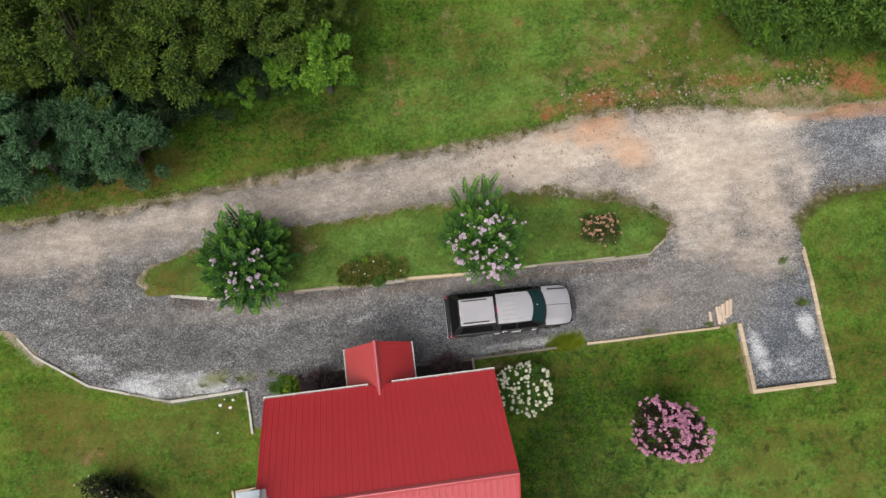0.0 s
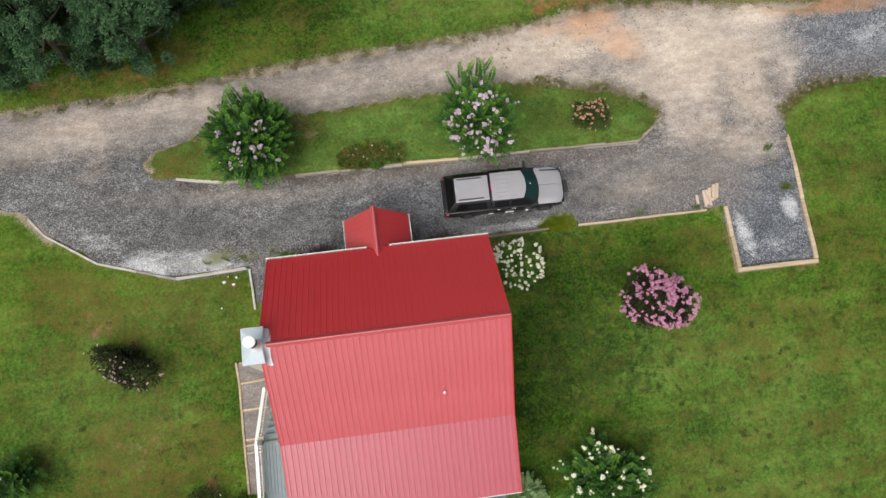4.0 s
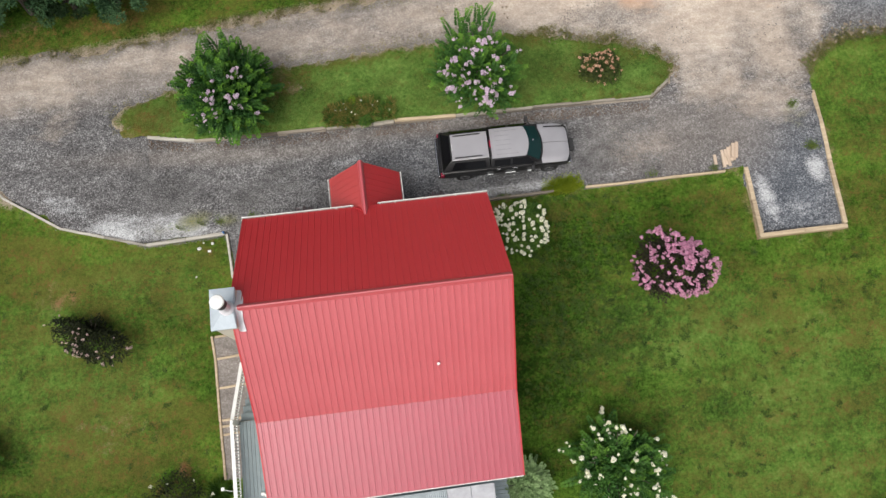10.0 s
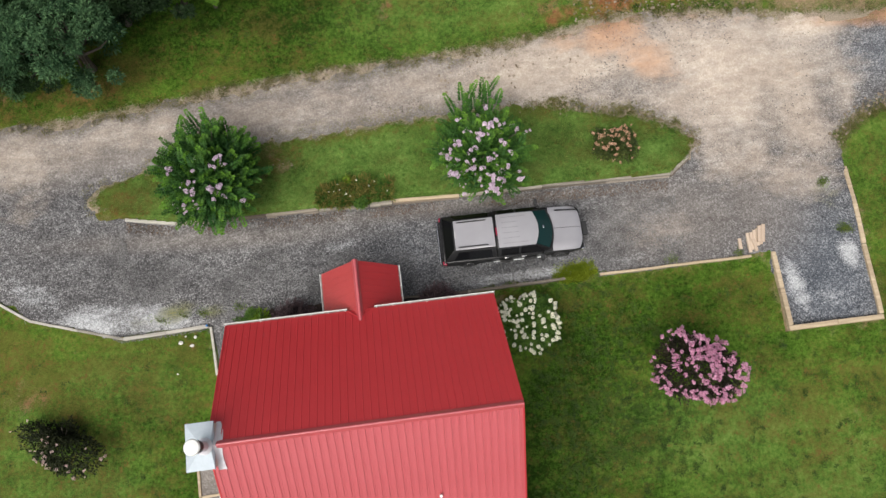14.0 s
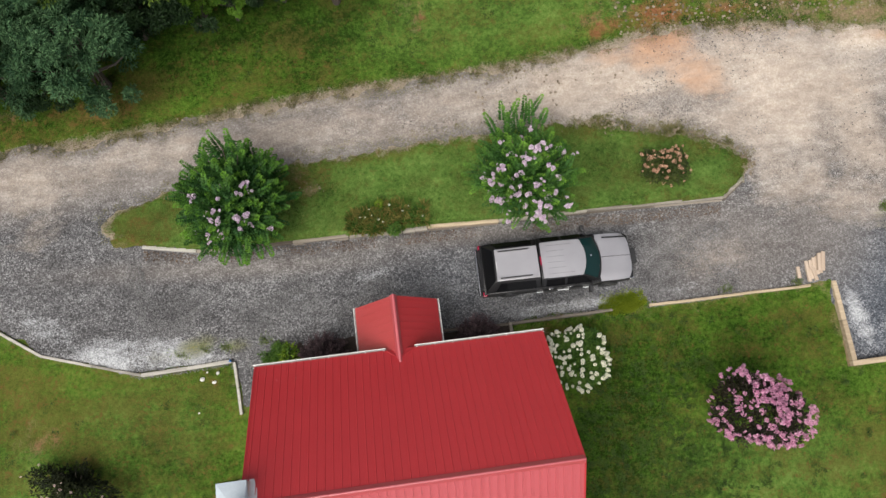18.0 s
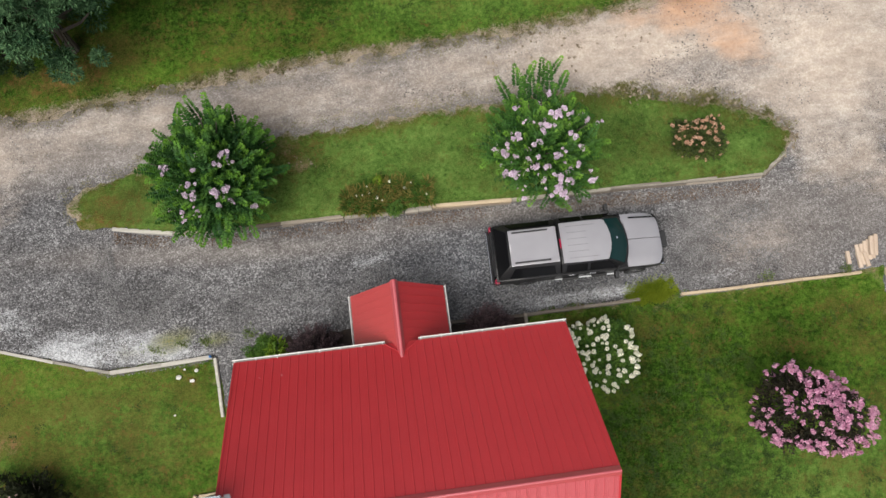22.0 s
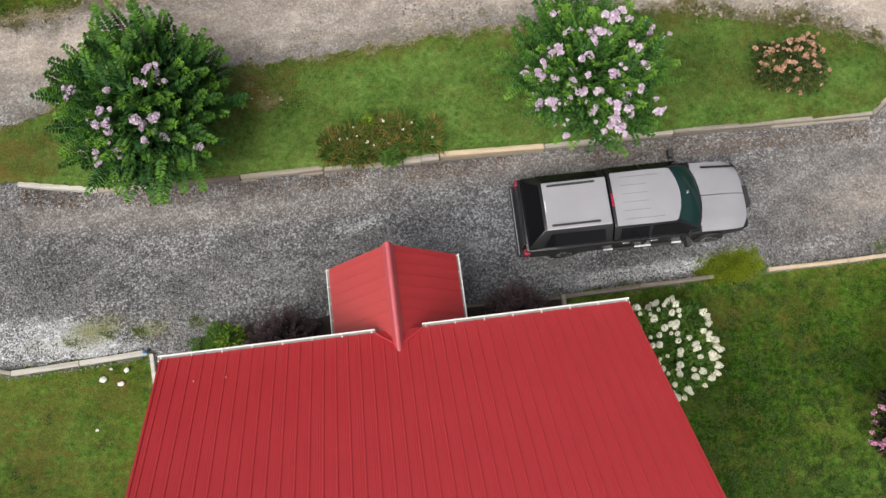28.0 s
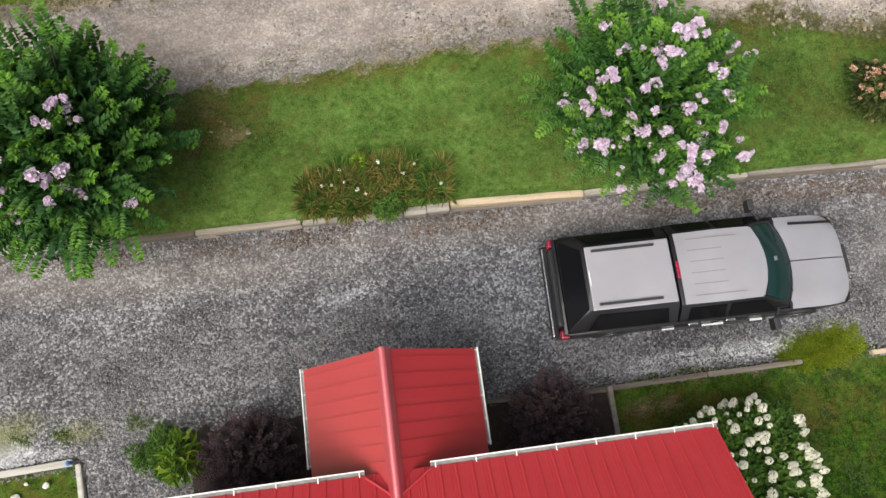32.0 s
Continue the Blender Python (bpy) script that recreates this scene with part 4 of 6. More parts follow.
# wavy sealed flashing where the chase meets the roof
rs = np.random.RandomState(5)
for n, (y0, y1, z0, z1) in enumerate(((-2.66, -1.95, 5.99, 6.535), (-1.95, -1.30, 6.535, 6.02))):
    q = np.linspace(0, 1, 9)
    yy, zz = y0 + (y1 - y0) * q, z0 + (z1 - z0) * q
    wide = -5.24 + .025 * np.sin(yy * 6)
    v = np.concatenate([np.stack([wide * 0 - 5.41, yy, zz + .13], 1), np.stack([wide * 0 - 5.35, yy, zz - .015], 1), np.stack([wide + .02, yy, zz - .035], 1)])
    k = np.arange(8)
    f = np.concatenate([np.stack([k + o, k + 9 + o, k + 10 + o, k + 1 + o], 1) for o in (0, 9)])
    hpart("flashing", raw_mesh("flashing", v - np.array(HO), f, FLASH, True), None, "whitish sealed flashing beside the chimney")

# deck along the west and south sides, with a white railing and steps
DZ = -.15
deck = thing("deck", (-6.5, -6.6, DZ), "blue-grey painted timber deck beside the house", "deck")
DO = deck.matrix_world.translation


def dpart(name, bm, material, parent=None, label=""):
    if isinstance(bm, bmesh.types.BMesh):
        bm.transform(Matrix.Translation(-DO))
    return part(name, bm, material, parent or deck, label)


for i in range(11):
    bx = -7.06 + .142 * i
    dpart("deck_board", box(bx, bx + .134, -11.5, -5.22, DZ - .03, DZ, .006), DECK)
for i in range(40):
    by = -11.4 + .142 * i
    if by < -5.9:
        dpart("porch_board", box(-5.45, 3.2, by, by + .134, DZ - .03, DZ, .006), DECK)
dpart("deck_frame", box(-7.06, -5.46, -11.5, -5.2, DZ - .28, DZ - .035), TIMBER_PALE)
# steps that come up along the wall
for i in range(5):
    zz = DZ - .17 * (i + 1)
    dpart("step_tread", box(-7.02 + .06 * i, -5.7, -5.2 + .29 * i, -4.9 + .29 * i, zz - .04, zz, .008), DECK, None, "painted step")


def railing(points, group):
    """White rail with balusters along points of (x, y, floor height)."""
    r = thing("railing", points[0], "white painted deck railing with square balusters", "railing", group)
    o = Vector(points[0])
    for a, b in zip(points, points[1:]):
        a, b = Vector(a) - o, Vector(b) - o
        part("top_rail", beam(a + Vector((0, 0, .95)), b + Vector((0, 0, .95)), .14, .045, .006), WHITE, r)
        part("bottom_rail", beam(a + Vector((0, 0, .16)), b + Vector((0, 0, .16)), .05, .07, .004), WHITE, r)
        n = int((b - a).length / .125)
        me = bpy.data.meshes.new("baluster")
        bm = box(-.018, .018, -.018, .018, .12, .92)
        bm.to_mesh(me)
        bm.free()
        me.materials.append(WHITE)
        for i in range(1, n):
            part("baluster", me, None, r).location = a + (b - a) * (i / n)
    for p in points:
        q = Vector(p) - o
        part("post", box(q.x - .05, q.x + .05, q.y - .05, q.y + .05, q.z - .5, q.z + 1.0, .006), WHITE, r)


railing([(-6.80, -2.95, DZ - .75), (-7.12, -5.2, DZ)], "deck railings")
railing([(-7.13, -5.3, DZ), (-7.12, -8.3, DZ), (-7.10, -11.4, DZ)], "deck railings")

# lamp on a bracket at the railing, and two small boxes on the deck
lamp = thing("rail_lamp", (-7.14, -7.77, .80), "small white lamp on a thin bracket at the deck railing", "lamp")
part("bracket", tube([(0, 0, 0), (-.18, .06, .10), (-.38, .13, .10)], .012, 6), WHITE, lamp)
part("lamp_head", box(-.48, -.36, .09, .21, .04, .12, .015), WHITE, lamp, "square white lamp head")
for bx, by, bw in ((-6.28, -8.04, .09), (-6.11, -8.09, .11)):
    ob = part("small_box", box(-bw, bw * .6, -.06, .06, 0, .09, .012), WHITE)
    ob.location = (bx, by, DZ + .002)
    tagged(ob, "small white box lying on the deck boards", "box", "boxes on the deck")

# planting bed of timbers along the west wall
edging([(-8.16, -1.55), (-8.10, -2.5), (-8.10, -3.7), (-8.10, -5.05), (-8.08, -7.4)], at_land, .10, .25, 1.4, TIMBER_NEW, "yellow timber edging a narrow bed beside the house", "bed edging", lift=.16)
for yy in (-1.6, -2.5, -3.72, -5.03, -5.26, -5.60):
    edging([(-8.04, yy), (-6.9, yy + .05)], at_land, .09, .14, 1.4, TIMBER_NEW, "yellow timber across a narrow bed beside the house", "bed edging", lift=.16)
x, y, f = sheet(np.arange(-8.1, -5.4, .1), np.arange(-7.4, -1.5, .1))
bed = raw_mesh("gravel_bed", np.stack([x, y, land(x, y) + .09 + .01 * ripple(x, y, .5)], 1), f, GRAVEL, True)
for nm, v in (("sand", .35), ("clay", -1.0), ("lime", -1.0), ("moss", -1.0), ("fine", .8)):
    weigh(bed, nm, np.full(len(x), v))
tagged(part("gravel_bed", bed, None), "brownish gravel bed inside yellow timbers", "gravel bed", kind="structure")

# tin roof over the south porch end
STAINED = surface("stained pale sheet", (0.20, 0.205, 0.225), (0.46, 0.465, 0.495), 1.4, 0.6, 0.1, 30, 0.05)
south = thing("porch_cover", (-.8, -9.6, 2.0), "pale weathered corrugated tin cover", "roof")
for i in range(3, 12):
    cx = -4.6 + .44 * i
    v, fc = [], []
    for k in range(13):
        v += [(cx + .44 * k / 12 + .8, .95, .02 + .022 * math.cos(k * math.pi)), (cx + .44 * k / 12 + .8, -1.6, -.25 + .022 * math.cos(k * math.pi))]
    fc = [(2 * k, 2 * k + 1, 2 * k + 3, 2 * k + 2) for k in range(12)]
    part("tin_sheet", raw_mesh("tin_sheet", v, fc, TIN), None, south)
for px0, px1 in ((1.50, 2.36), (2.385, 3.24)):
    bm = box(px0, px1, -1.6, .95, -.01, .012, .004)
    for v in bm.verts:
        v.co.z += -.115 + .106 * v.co.y
    part("flat_panel", bm, STAINED, south, "flat pale panel with dark stains")
part("frame_beam", beam((1.44, -1.55, -.29), (3.24, -1.55, -.29), .08, .12), TIMBER_PALE, south)
part("frame_beam", beam((-2.5, -1.55, -.29), (1.42, -1.55, -.29), .08, .12), TIMBER_PALE, south)
for px0 in (-2.4, 1.42, 3.15):
    part("post", box(px0 - .05, px0 + .05, -1.6, -1.5, -4.2, -.4, .008), TIMBER_PALE, south)

# mulch bed with a low timber east of the porch
x, y, f = sheet(np.arange(.35, 3.1, .1), np.arange(1.5, 2.75, .1))
bed = raw_mesh("mulch_bed", np.stack([x, y, land(x, 3.0) + .05 + .015 * ripple(x, y, .4)], 1), f, MULCH, True)
tagged(part("mulch_bed", bed, None), "dark mulch bed in front of the house", "mulch bed", kind="structure")
x, y, f = sheet(np.arange(-5.0, -2.2, .1), np.arange(1.5, 3.3, .1))
bed = raw_mesh("mulch_bed", np.stack([x, y, land(x, 3.2) + .03 + .02 * ripple(x, y, .4)], 1), f, MULCH, True)
tagged(part("mulch_bed", bed, None), "dark mulch bed in front of the house", "mulch bed", kind="structure")
edging([(.45, 2.79), (3.05, 2.73)], at_land, .10, .22, 1.25, TIMBER_OLD, "weathered timber edging a mulch bed", "bed edging", lift=.22)
edging([(3.10, 2.78), (3.12, 1.55)], at_land, .10, .22, 1.1, TIMBER_OLD, "weathered timber edging a mulch bed", "bed edging", lift=.24)


# ---- pickup truck ----
def loft(sections, bm=None, closed=True, smooth=True):
    """A skin through rings of points, one ring a station."""
    bm = bm or bmesh.new()
    rings = [[bm.verts.new(p) for p in s] for s in sections]
    n = len(rings[0])
    for a, b in zip(rings, rings[1:]):
        for k in range(n if closed else n - 1):
            bm.faces.new((a[k], a[(k + 1) % n], b[(k + 1) % n], b[k]))
    bm.faces.new(rings[0][::-1])
    bm.faces.new(rings[-1])
    bmesh.ops.recalc_face_normals(bm, faces=bm.faces)
    for fc in bm.faces:
        fc.smooth = smooth
    return bm


def ring(x, half, z0, z1, r=.1, top=None):
    """A rounded section across the car at x."""
    top = half if top is None else top
    pts = [(-half + .05, z0), (half - .05, z0), (half, z0 + .08), (half, z1 - r - (half - top)), (top, z1 - r * .45), (top - r, z1)]
    pts = pts + [(-py, pz) for py, pz in reversed(pts[2:])]
    return [(x, py, pz) for py, pz in pts]


TX, TY = 2.16, 4.66
truck = thing("pickup_truck", pose(TX, TY, float(land(TX, 4.6)) + .03, 0, -2.5, -1.2), "silver and charcoal pickup truck with a bed cap, parked on gravel", "truck")


def tpart(name, bm, material, label="", parent=None):
    return part(name, bm, material, parent or truck, label)


def auto_smooth(ob, deg=35):
    for p in ob.data.polygons:
        p.use_smooth = True
    ob.data.set_sharp_from_angle(angle=radians(deg))
    return ob


def slant_pane(corners, s, y0, z0, y1, z1):
    """A glass plate on the leaning side; corners are (x, share of the way up)."""
    bm = bmesh.new()
    n = Vector((0, s * (z1 - z0), y0 - y1)).normalized() * .012
    lo = [bm.verts.new((px, s * (y0 + (y1 - y0) * u), z0 + (z1 - z0) * u)) for px, u in corners]
    hi = [bm.verts.new(v.co + n) for v in lo]
    bm.faces.new(lo)
    bm.faces.new(hi)
    for k in range(4):
        bm.faces.new((lo[k], lo[(k + 1) % 4], hi[(k + 1) % 4], hi[k]))
    bmesh.ops.recalc_face_normals(bm, faces=bm.faces)
    return bm


H = .93
auto_smooth(tpart("body", loft([ring(.10, H - .03, .42, .98, .06), ring(.24, H, .36, 1.02, .06), ring(1.0, H + .01, .36, 1.03, .06), ring(2.1, H, .36, 1.03, .06), ring(3.4, H - .01, .36, 1.03, .08), ring(4.35, H - .02, .36, 1.04, .10)]), CHARCOAL, "charcoal lower body sides"))
auto_smooth(tpart("front_body", loft([ring(4.352, H - .03, .36, .98, .10), ring(5.1, H - .05, .38, .92, .10), ring(5.50, H - .08, .42, .84, .10), ring(5.62, H - .15, .46, .76, .10)]), CHARCOAL, "charcoal front wings"))
# bonnet: two silver panels with a seam and a raised middle
for s in (-1, 1):
    bm = bmesh.new()
    rows = []
    for t in range(9):
        q = t / 8
        row = []
        for k in range(9):
            u = k / 8
            hx = (4.47 - .20 * u ** 2) * (1 - q) + (5.59 - .15 * u ** 4) * q
            hy = s * (.010 + (.87 - .05 * q ** 6) * u)
            hz = 1.07 - .085 * q - .09 * q ** 7 - .055 * u ** 6 - (.016 if u > .83 else 0)
            row.append(bm.verts.new((hx, hy, hz)))
        rows.append(row)
    for a, b in zip(rows, rows[1:]):
        for k in range(8):
            bm.faces.new((a[k], a[k + 1], b[k + 1], b[k]))
    r = bmesh.ops.extrude_face_region(bm, geom=list(bm.faces))
    bmesh.ops.translate(bm, verts=[v for v in r["geom"] if isinstance(v, bmesh.types.BMVert)], vec=(0, 0, -.05))
    bmesh.ops.recalc_face_normals(bm, faces=bm.faces)
    auto_smooth(tpart("bonnet", bm, SILVER, "silver bonnet half beside a raised seam"))
# dark seam between bonnet and wing
tpart("bonnet_seam", beam((4.60, .725, 1.066), (5.46, .70, .985), .05, .012, 0), CHARCOAL)
# cab
RZ = 1.50
auto_smooth(tpart("cab", loft([ring(2.16, .90, .98, RZ - .02, .08, .68), ring(2.24, .91, .98, RZ - .01, .08, .69), ring(3.62, .90, .98, RZ - .02, .09, .68), ring(3.80, .89, .98, RZ - .17, .09, .70), ring(4.28, .86, .98, 1.03, .02, .80)]), CHARCOAL, "charcoal cab pillars"))
roof = bmesh.new()
rows = []
for t in range(9):
    q = t / 8
    rows.append([roof.verts.new((2.22 + 1.60 * q - .14 * w * w * q ** 3, w * (.665 - .02 * abs(q - .5)), RZ + .012 - .03 * abs(w) ** 3 - .025 * q ** 4)) for w in (-1, -.75, -.4, 0, .4, .75, 1)])
for a, b in zip(rows, rows[1:]):
    for k in range(6):
        roof.faces.new((a[k], b[k], b[k + 1], a[k + 1]))
r = bmesh.ops.extrude_face_region(roof, geom=list(roof.faces))
bmesh.ops.translate(roof, verts=[v for v in r["geom"] if isinstance(v, bmesh.types.BMVert)], vec=(0, 0, .02))
bmesh.ops.recalc_face_normals(roof, faces=roof.faces)
roof = auto_smooth(tpart("roof", roof, SILVER, "silver cab roof with pressed ribs"))
for k in range(6):
    w = -.52 + .208 * k
    tpart("roof_rib", beam((2.42, w, RZ + .036), (3.35 if k in (0, 5) else 3.05, w, RZ + .034), .016, .008, .002), SEAM, "", roof)
# windscreen and side glass
bm = bmesh.new()
rows = []
for q in range(5):
    u = q / 4
    rows.append([bm.verts.new((3.82 + .58 * u - .16 * w * w * (1 - u) - .20 * u * w * w, w * (.64 + .12 * u), RZ + .005 - .40 * u + .02 * math.sin(u * 3.1))) for w in (-1, -.6, -.2, .2, .6, 1)])
for a, b in zip(rows, rows[1:]):
    for k in range(5):
        bm.faces.new((a[k], b[k], b[k + 1], a[k + 1]))
r = bmesh.ops.extrude_face_region(bm, geom=list(bm.faces))
bmesh.ops.translate(bm, verts=[v for v in r["geom"] if isinstance(v, bmesh.types.BMVert)], vec=(.012, 0, .02))
bmesh.ops.recalc_face_normals(bm, faces=bm.faces)
screen = auto_smooth(tpart("windscreen", bm, TEAL_GLASS, "green-tinted windscreen"))
tpart("rear_view_mirror", box(4.0, 4.06, -.02, .06, RZ - .10, RZ - .06, .01), CHROME, "", screen)
tpart("cowl", tube([(4.43 - .20 * w * w, .80 * w, 1.085 - .03 * w * w) for w in (-1, -.75, -.5, -.25, 0, .25, .5, .75, 1)], .035, 8), CHARCOAL, "dark wiper cowl")
for s in (-1, 1):
    tpart("windscreen_pillar", tube([(3.64, s * .665, 1.49), (3.80, s * .705, 1.415), (4.22, s * .79, 1.09)], .034, 8), CHARCOAL)
    tpart("wiper", tube([(4.36 - .1 * (s > 0), -.08 + s * .5, 1.135), (4.33, -.02 + s * .08, 1.15)], .009, 6), BLACK)
for s in (-1, 1):
    for a, b in ((2.30, 2.98), (3.06, 3.62)):
        tpart("side_window", slant_pane([(a, .06), (b + (.34 if b > 3.5 else 0), .06), (b + (.06 if b > 3.5 else 0), .90), (a + .02, .90)], s, .91, 1.19, .69, 1.454), DARK_GLASS, "dark side window")
    tpart("door_seam", box(3.00, 3.015, s * .905 - .03, s * .905 + .03, .5, 1.02), BLACK)
    for hx in (2.42, 3.12):
        tpart("door_handle", box(hx, hx + .18, s * .935 - .02, s * .935 + .02, .86, .91, .01), CHROME, "chrome door handle")
    tpart("running_board", box(2.2, 4.1, min(s * .86, s * .97), max(s * .86, s * .97), .36, .41, .015), BLACK)
    for bx, ln_s in ((2.06, .24), (2.84, .42), (3.78, .24)):
        tpart("step_pad", box(bx, bx + ln_s, s * .935 - .022, s * .935 + .022, .405, .42, .006), CLEAR_LENS, "bright step pad")
    # mirrors
    arm = tpart("mirror_arm", tube([(4.04, s * .84, 1.10), (3.93, s * 1.05, 1.13)], .03, 8), BLACK)
    tpart("wing_mirror", box(3.84, 3.96, min(s * 1.02, s * 1.24), max(s * 1.02, s * 1.24), 1.02, 1.24, .03), BLACK, "black wing mirror", arm)
# bed cap
cap_o = auto_smooth(tpart("bed_cap", loft([ring(.15, .89, 1.00, 1.06, .03, .86), ring(.19, .90, 1.00, 1.12, .05, .84), ring(.52, .90, 1.00, 1.44, .06, .60), ring(.62, .90, 1.00, 1.47, .06, .585), ring(2.02, .90, 1.00, 1.50, .06, .60), ring(2.12, .90, 1.00, 1.49, .06, .64)]), CHARCOAL, "charcoal bed cap sides"))
bm = box(.57, 2.10, -.585, .585, 1.475, 1.512, .02)
for v in bm.verts:
    v.co.z += (v.co.x - .68) * .02 - .03 * abs(v.co.y) ** 3
tpart("cap_top", bm, SILVER, "silver top of the bed cap")
for s in (-1, 1):
    tpart("roof_rack_rail", beam((.68, s * .49, 1.562), (1.83, s * .49, 1.582), .045, .05, .012), BLACK, "black roof rail on the cap", cap_o)
    tpart("cap_side_window", slant_pane([(.50, .05), (1.98, .05), (1.94, .80), (.68, .80)], s, .90, 1.13, .60, 1.463), DARK_GLASS, "dark side window of the cap", cap_o)
bm = bmesh.new()
q4 = [bm.verts.new(p) for p in ((.185, -.83, 1.09), (.185, .83, 1.09), (.515, .545, 1.43), (.515, -.545, 1.43))]
fc = bm.faces.new(q4)
r = bmesh.ops.extrude_face_region(bm, geom=[fc])
bmesh.ops.translate(bm, verts=[v for v in r["geom"] if isinstance(v, bmesh.types.BMVert)], vec=(-.014, 0, .014))
bmesh.ops.recalc_face_normals(bm, faces=bm.faces)
tpart("cap_rear_window", bm, DARK_GLASS, "black rear window of the cap", cap_o)
tpart("brake_light", box(2.16, 2.22, -.17, .15, 1.50, 1.54, .018), RED_LENS, "long red brake light behind the cab")
tpart("cap_badge", box(.585, .60, -.14, .14, 1.515, 1.522), WHITE, "", cap_o)
# rear
tpart("tailgate", box(.04, .11, -.74, .74, .52, 1.0, .02), CHARCOAL, "charcoal tailgate")
bump_r = tpart("rear_bumper", box(-.06, .09, -.90, .90, .40, .55, .03), CHARCOAL, "charcoal rear bumper")
tpart("bumper_strip", box(-.045, -.015, -.86, .86, .545, .558, .004), CHROME, "", bump_r)
for s in (-1, 1):
    tpart("tail_lamp", box(.05, .21, min(s * .80, s * .955), max(s * .80, s * .955), .55, .86, .03), RED_LENS, "red tail lamp")
    tpart("head_lamp", box(5.44, 5.60, min(s * .50, s * .74), max(s * .50, s * .74), .62, .76, .03), CLEAR_LENS, "clear head lamp")
tpart("grille", box(5.54, 5.62, -.52, .52, .60, .84, .03), BLACK, "black grille")
tpart("front_bumper", box(5.50, 5.68, -.84, .84, .40, .58, .05), CHROME, "chrome front bumper")
tpart("winch_plate", box(5.72, 5.93, -.22, .33, .30, .48, .03), BLACK, "black plate on the front bumper")


def wheel(px, py, s):
    bm = tube([(0, -.11, 0), (0, -.10, 0), (0, .10, 0), (0, .11, 0)], .36, 28, taper=[.31, .36, .36, .31])
    w = part("wheel", bm, BLACK, truck, "black tyre")
    w.location = (px, py, .36)
    part("rim", tube([(0, s * .05, 0), (0, s * .115, 0)], .21, 20), CHROME, w, "bright alloy rim")
    part("hub_cap", tube([(0, s * .115, 0), (0, s * .135, 0)], .07, 12), BLACK, w)
    me = bpy.data.meshes.new("spoke")
    sp = box(-.025, .025, -.006, .006, .06, .20)
    sp.to_mesh(me)
    sp.free()
    me.materials.append(BLACK)
    for k in range(5):
        ob = part("rim_slot", me, None, w)
        ob.matrix_local = Matrix.Translation((0, s * .118, 0)) @ pose(0, 0, 0, 0, 36 + 72 * k, 0)


for px in (1.08, 4.72):
    for s in (-1, 1):
        wheel(px, s * .83, s)


# ---- plants ----
def unit(v):
    return v / (np.linalg.norm(v, axis=-1, keepdims=True) + 1e-9)


def leaf_arrays(P, D, N, L, W, fold=.25):
    """Pointed leaves: base P, direction D, upper side N, length L, width W."""
    D, N = unit(D), unit(N)
    S = unit(np.cross(D, N))
    N = np.cross(S, D)
    L, W = np.broadcast_to(L, len(P))[:, None], np.broadcast_to(W, len(P))[:, None]
    mid = P + D * L * .45
    v = np.stack([P, mid + S * W / 2 + N * W * fold, P + D * L - N * L * .12, mid - S * W / 2 + N * W * fold], 1).reshape(-1, 3)
    i = np.arange(len(P))[:, None] * 4
    f = np.concatenate([i + [[0, 1, 2]], i + [[0, 2, 3]]], 1).reshape(-1, 3)
    return v, f


def rand_dirs(rs, n, low=-.2):
    z = rs.uniform(low, 1, n)
    a = rs.uniform(0, 2 * np.pi, n)
    r = np.sqrt(1 - z * z)
    return np.stack([r * np.cos(a), r * np.sin(a), z], 1)


def domed(rs, n, low):
    """Directions over a dome: half of them even over its plan, so that its top is closed."""
    d = rand_dirs(rs, n, low)
    k = n // 2
    r, a = np.sqrt(rs.uniform(0, 1, k)) * .95, rs.uniform(0, 2 * np.pi, k)
    d[:k] = np.stack([r * np.cos(a), r * np.sin(a), np.sqrt(1 - r * r)], 1)
    return d


def blossoms(rs, centres, size, per, petal):
    """Clusters of small petals round the centres."""
    c = np.repeat(centres, per, 0)
    d = rand_dirs(rs, len(c), -.3)
    s = np.repeat(np.broadcast_to(size, len(centres)), per)[:, None]
    p = c + d * s * rs.uniform(.35, 1, (len(c), 1))
    t = unit(np.cross(d, rs.normal(size=d.shape)))
    return leaf_arrays(p, t + d * .3, d + rs.normal(size=d.shape) * .3, petal * rs.uniform(.7, 1.3, len(c)), petal * rs.uniform(.7, 1.1, len(c)), .1)


def flower_heads(t, rs, centres, size, per, petal, material, label):
    """Each head is a part of its plant; a few head meshes are shared."""
    made = []
    for k in range(5):
        q = np.zeros((1, 3)) if k < 2 else rs.normal(size=(3, 3)) * [.28, .28, .2]
        v, f = blossoms(rs, q, 1.0 if k < 2 else .62, per if k < 2 else per // 2, petal / size)
        made.append(raw_mesh("flower_head", v, f, material))
    for c in centres:
        ob = part("flower_head", made[rs.randint(5)], None, t, label)
        ob.matrix_local = Matrix.Translation(c) @ pose(0, 0, 0, 0, 0, rs.uniform(0, 360)) @ Matrix.Diagonal((*(size * rs.uniform(.5, 1.35) * rs.uniform(.75, 1.25, 3)), 1))


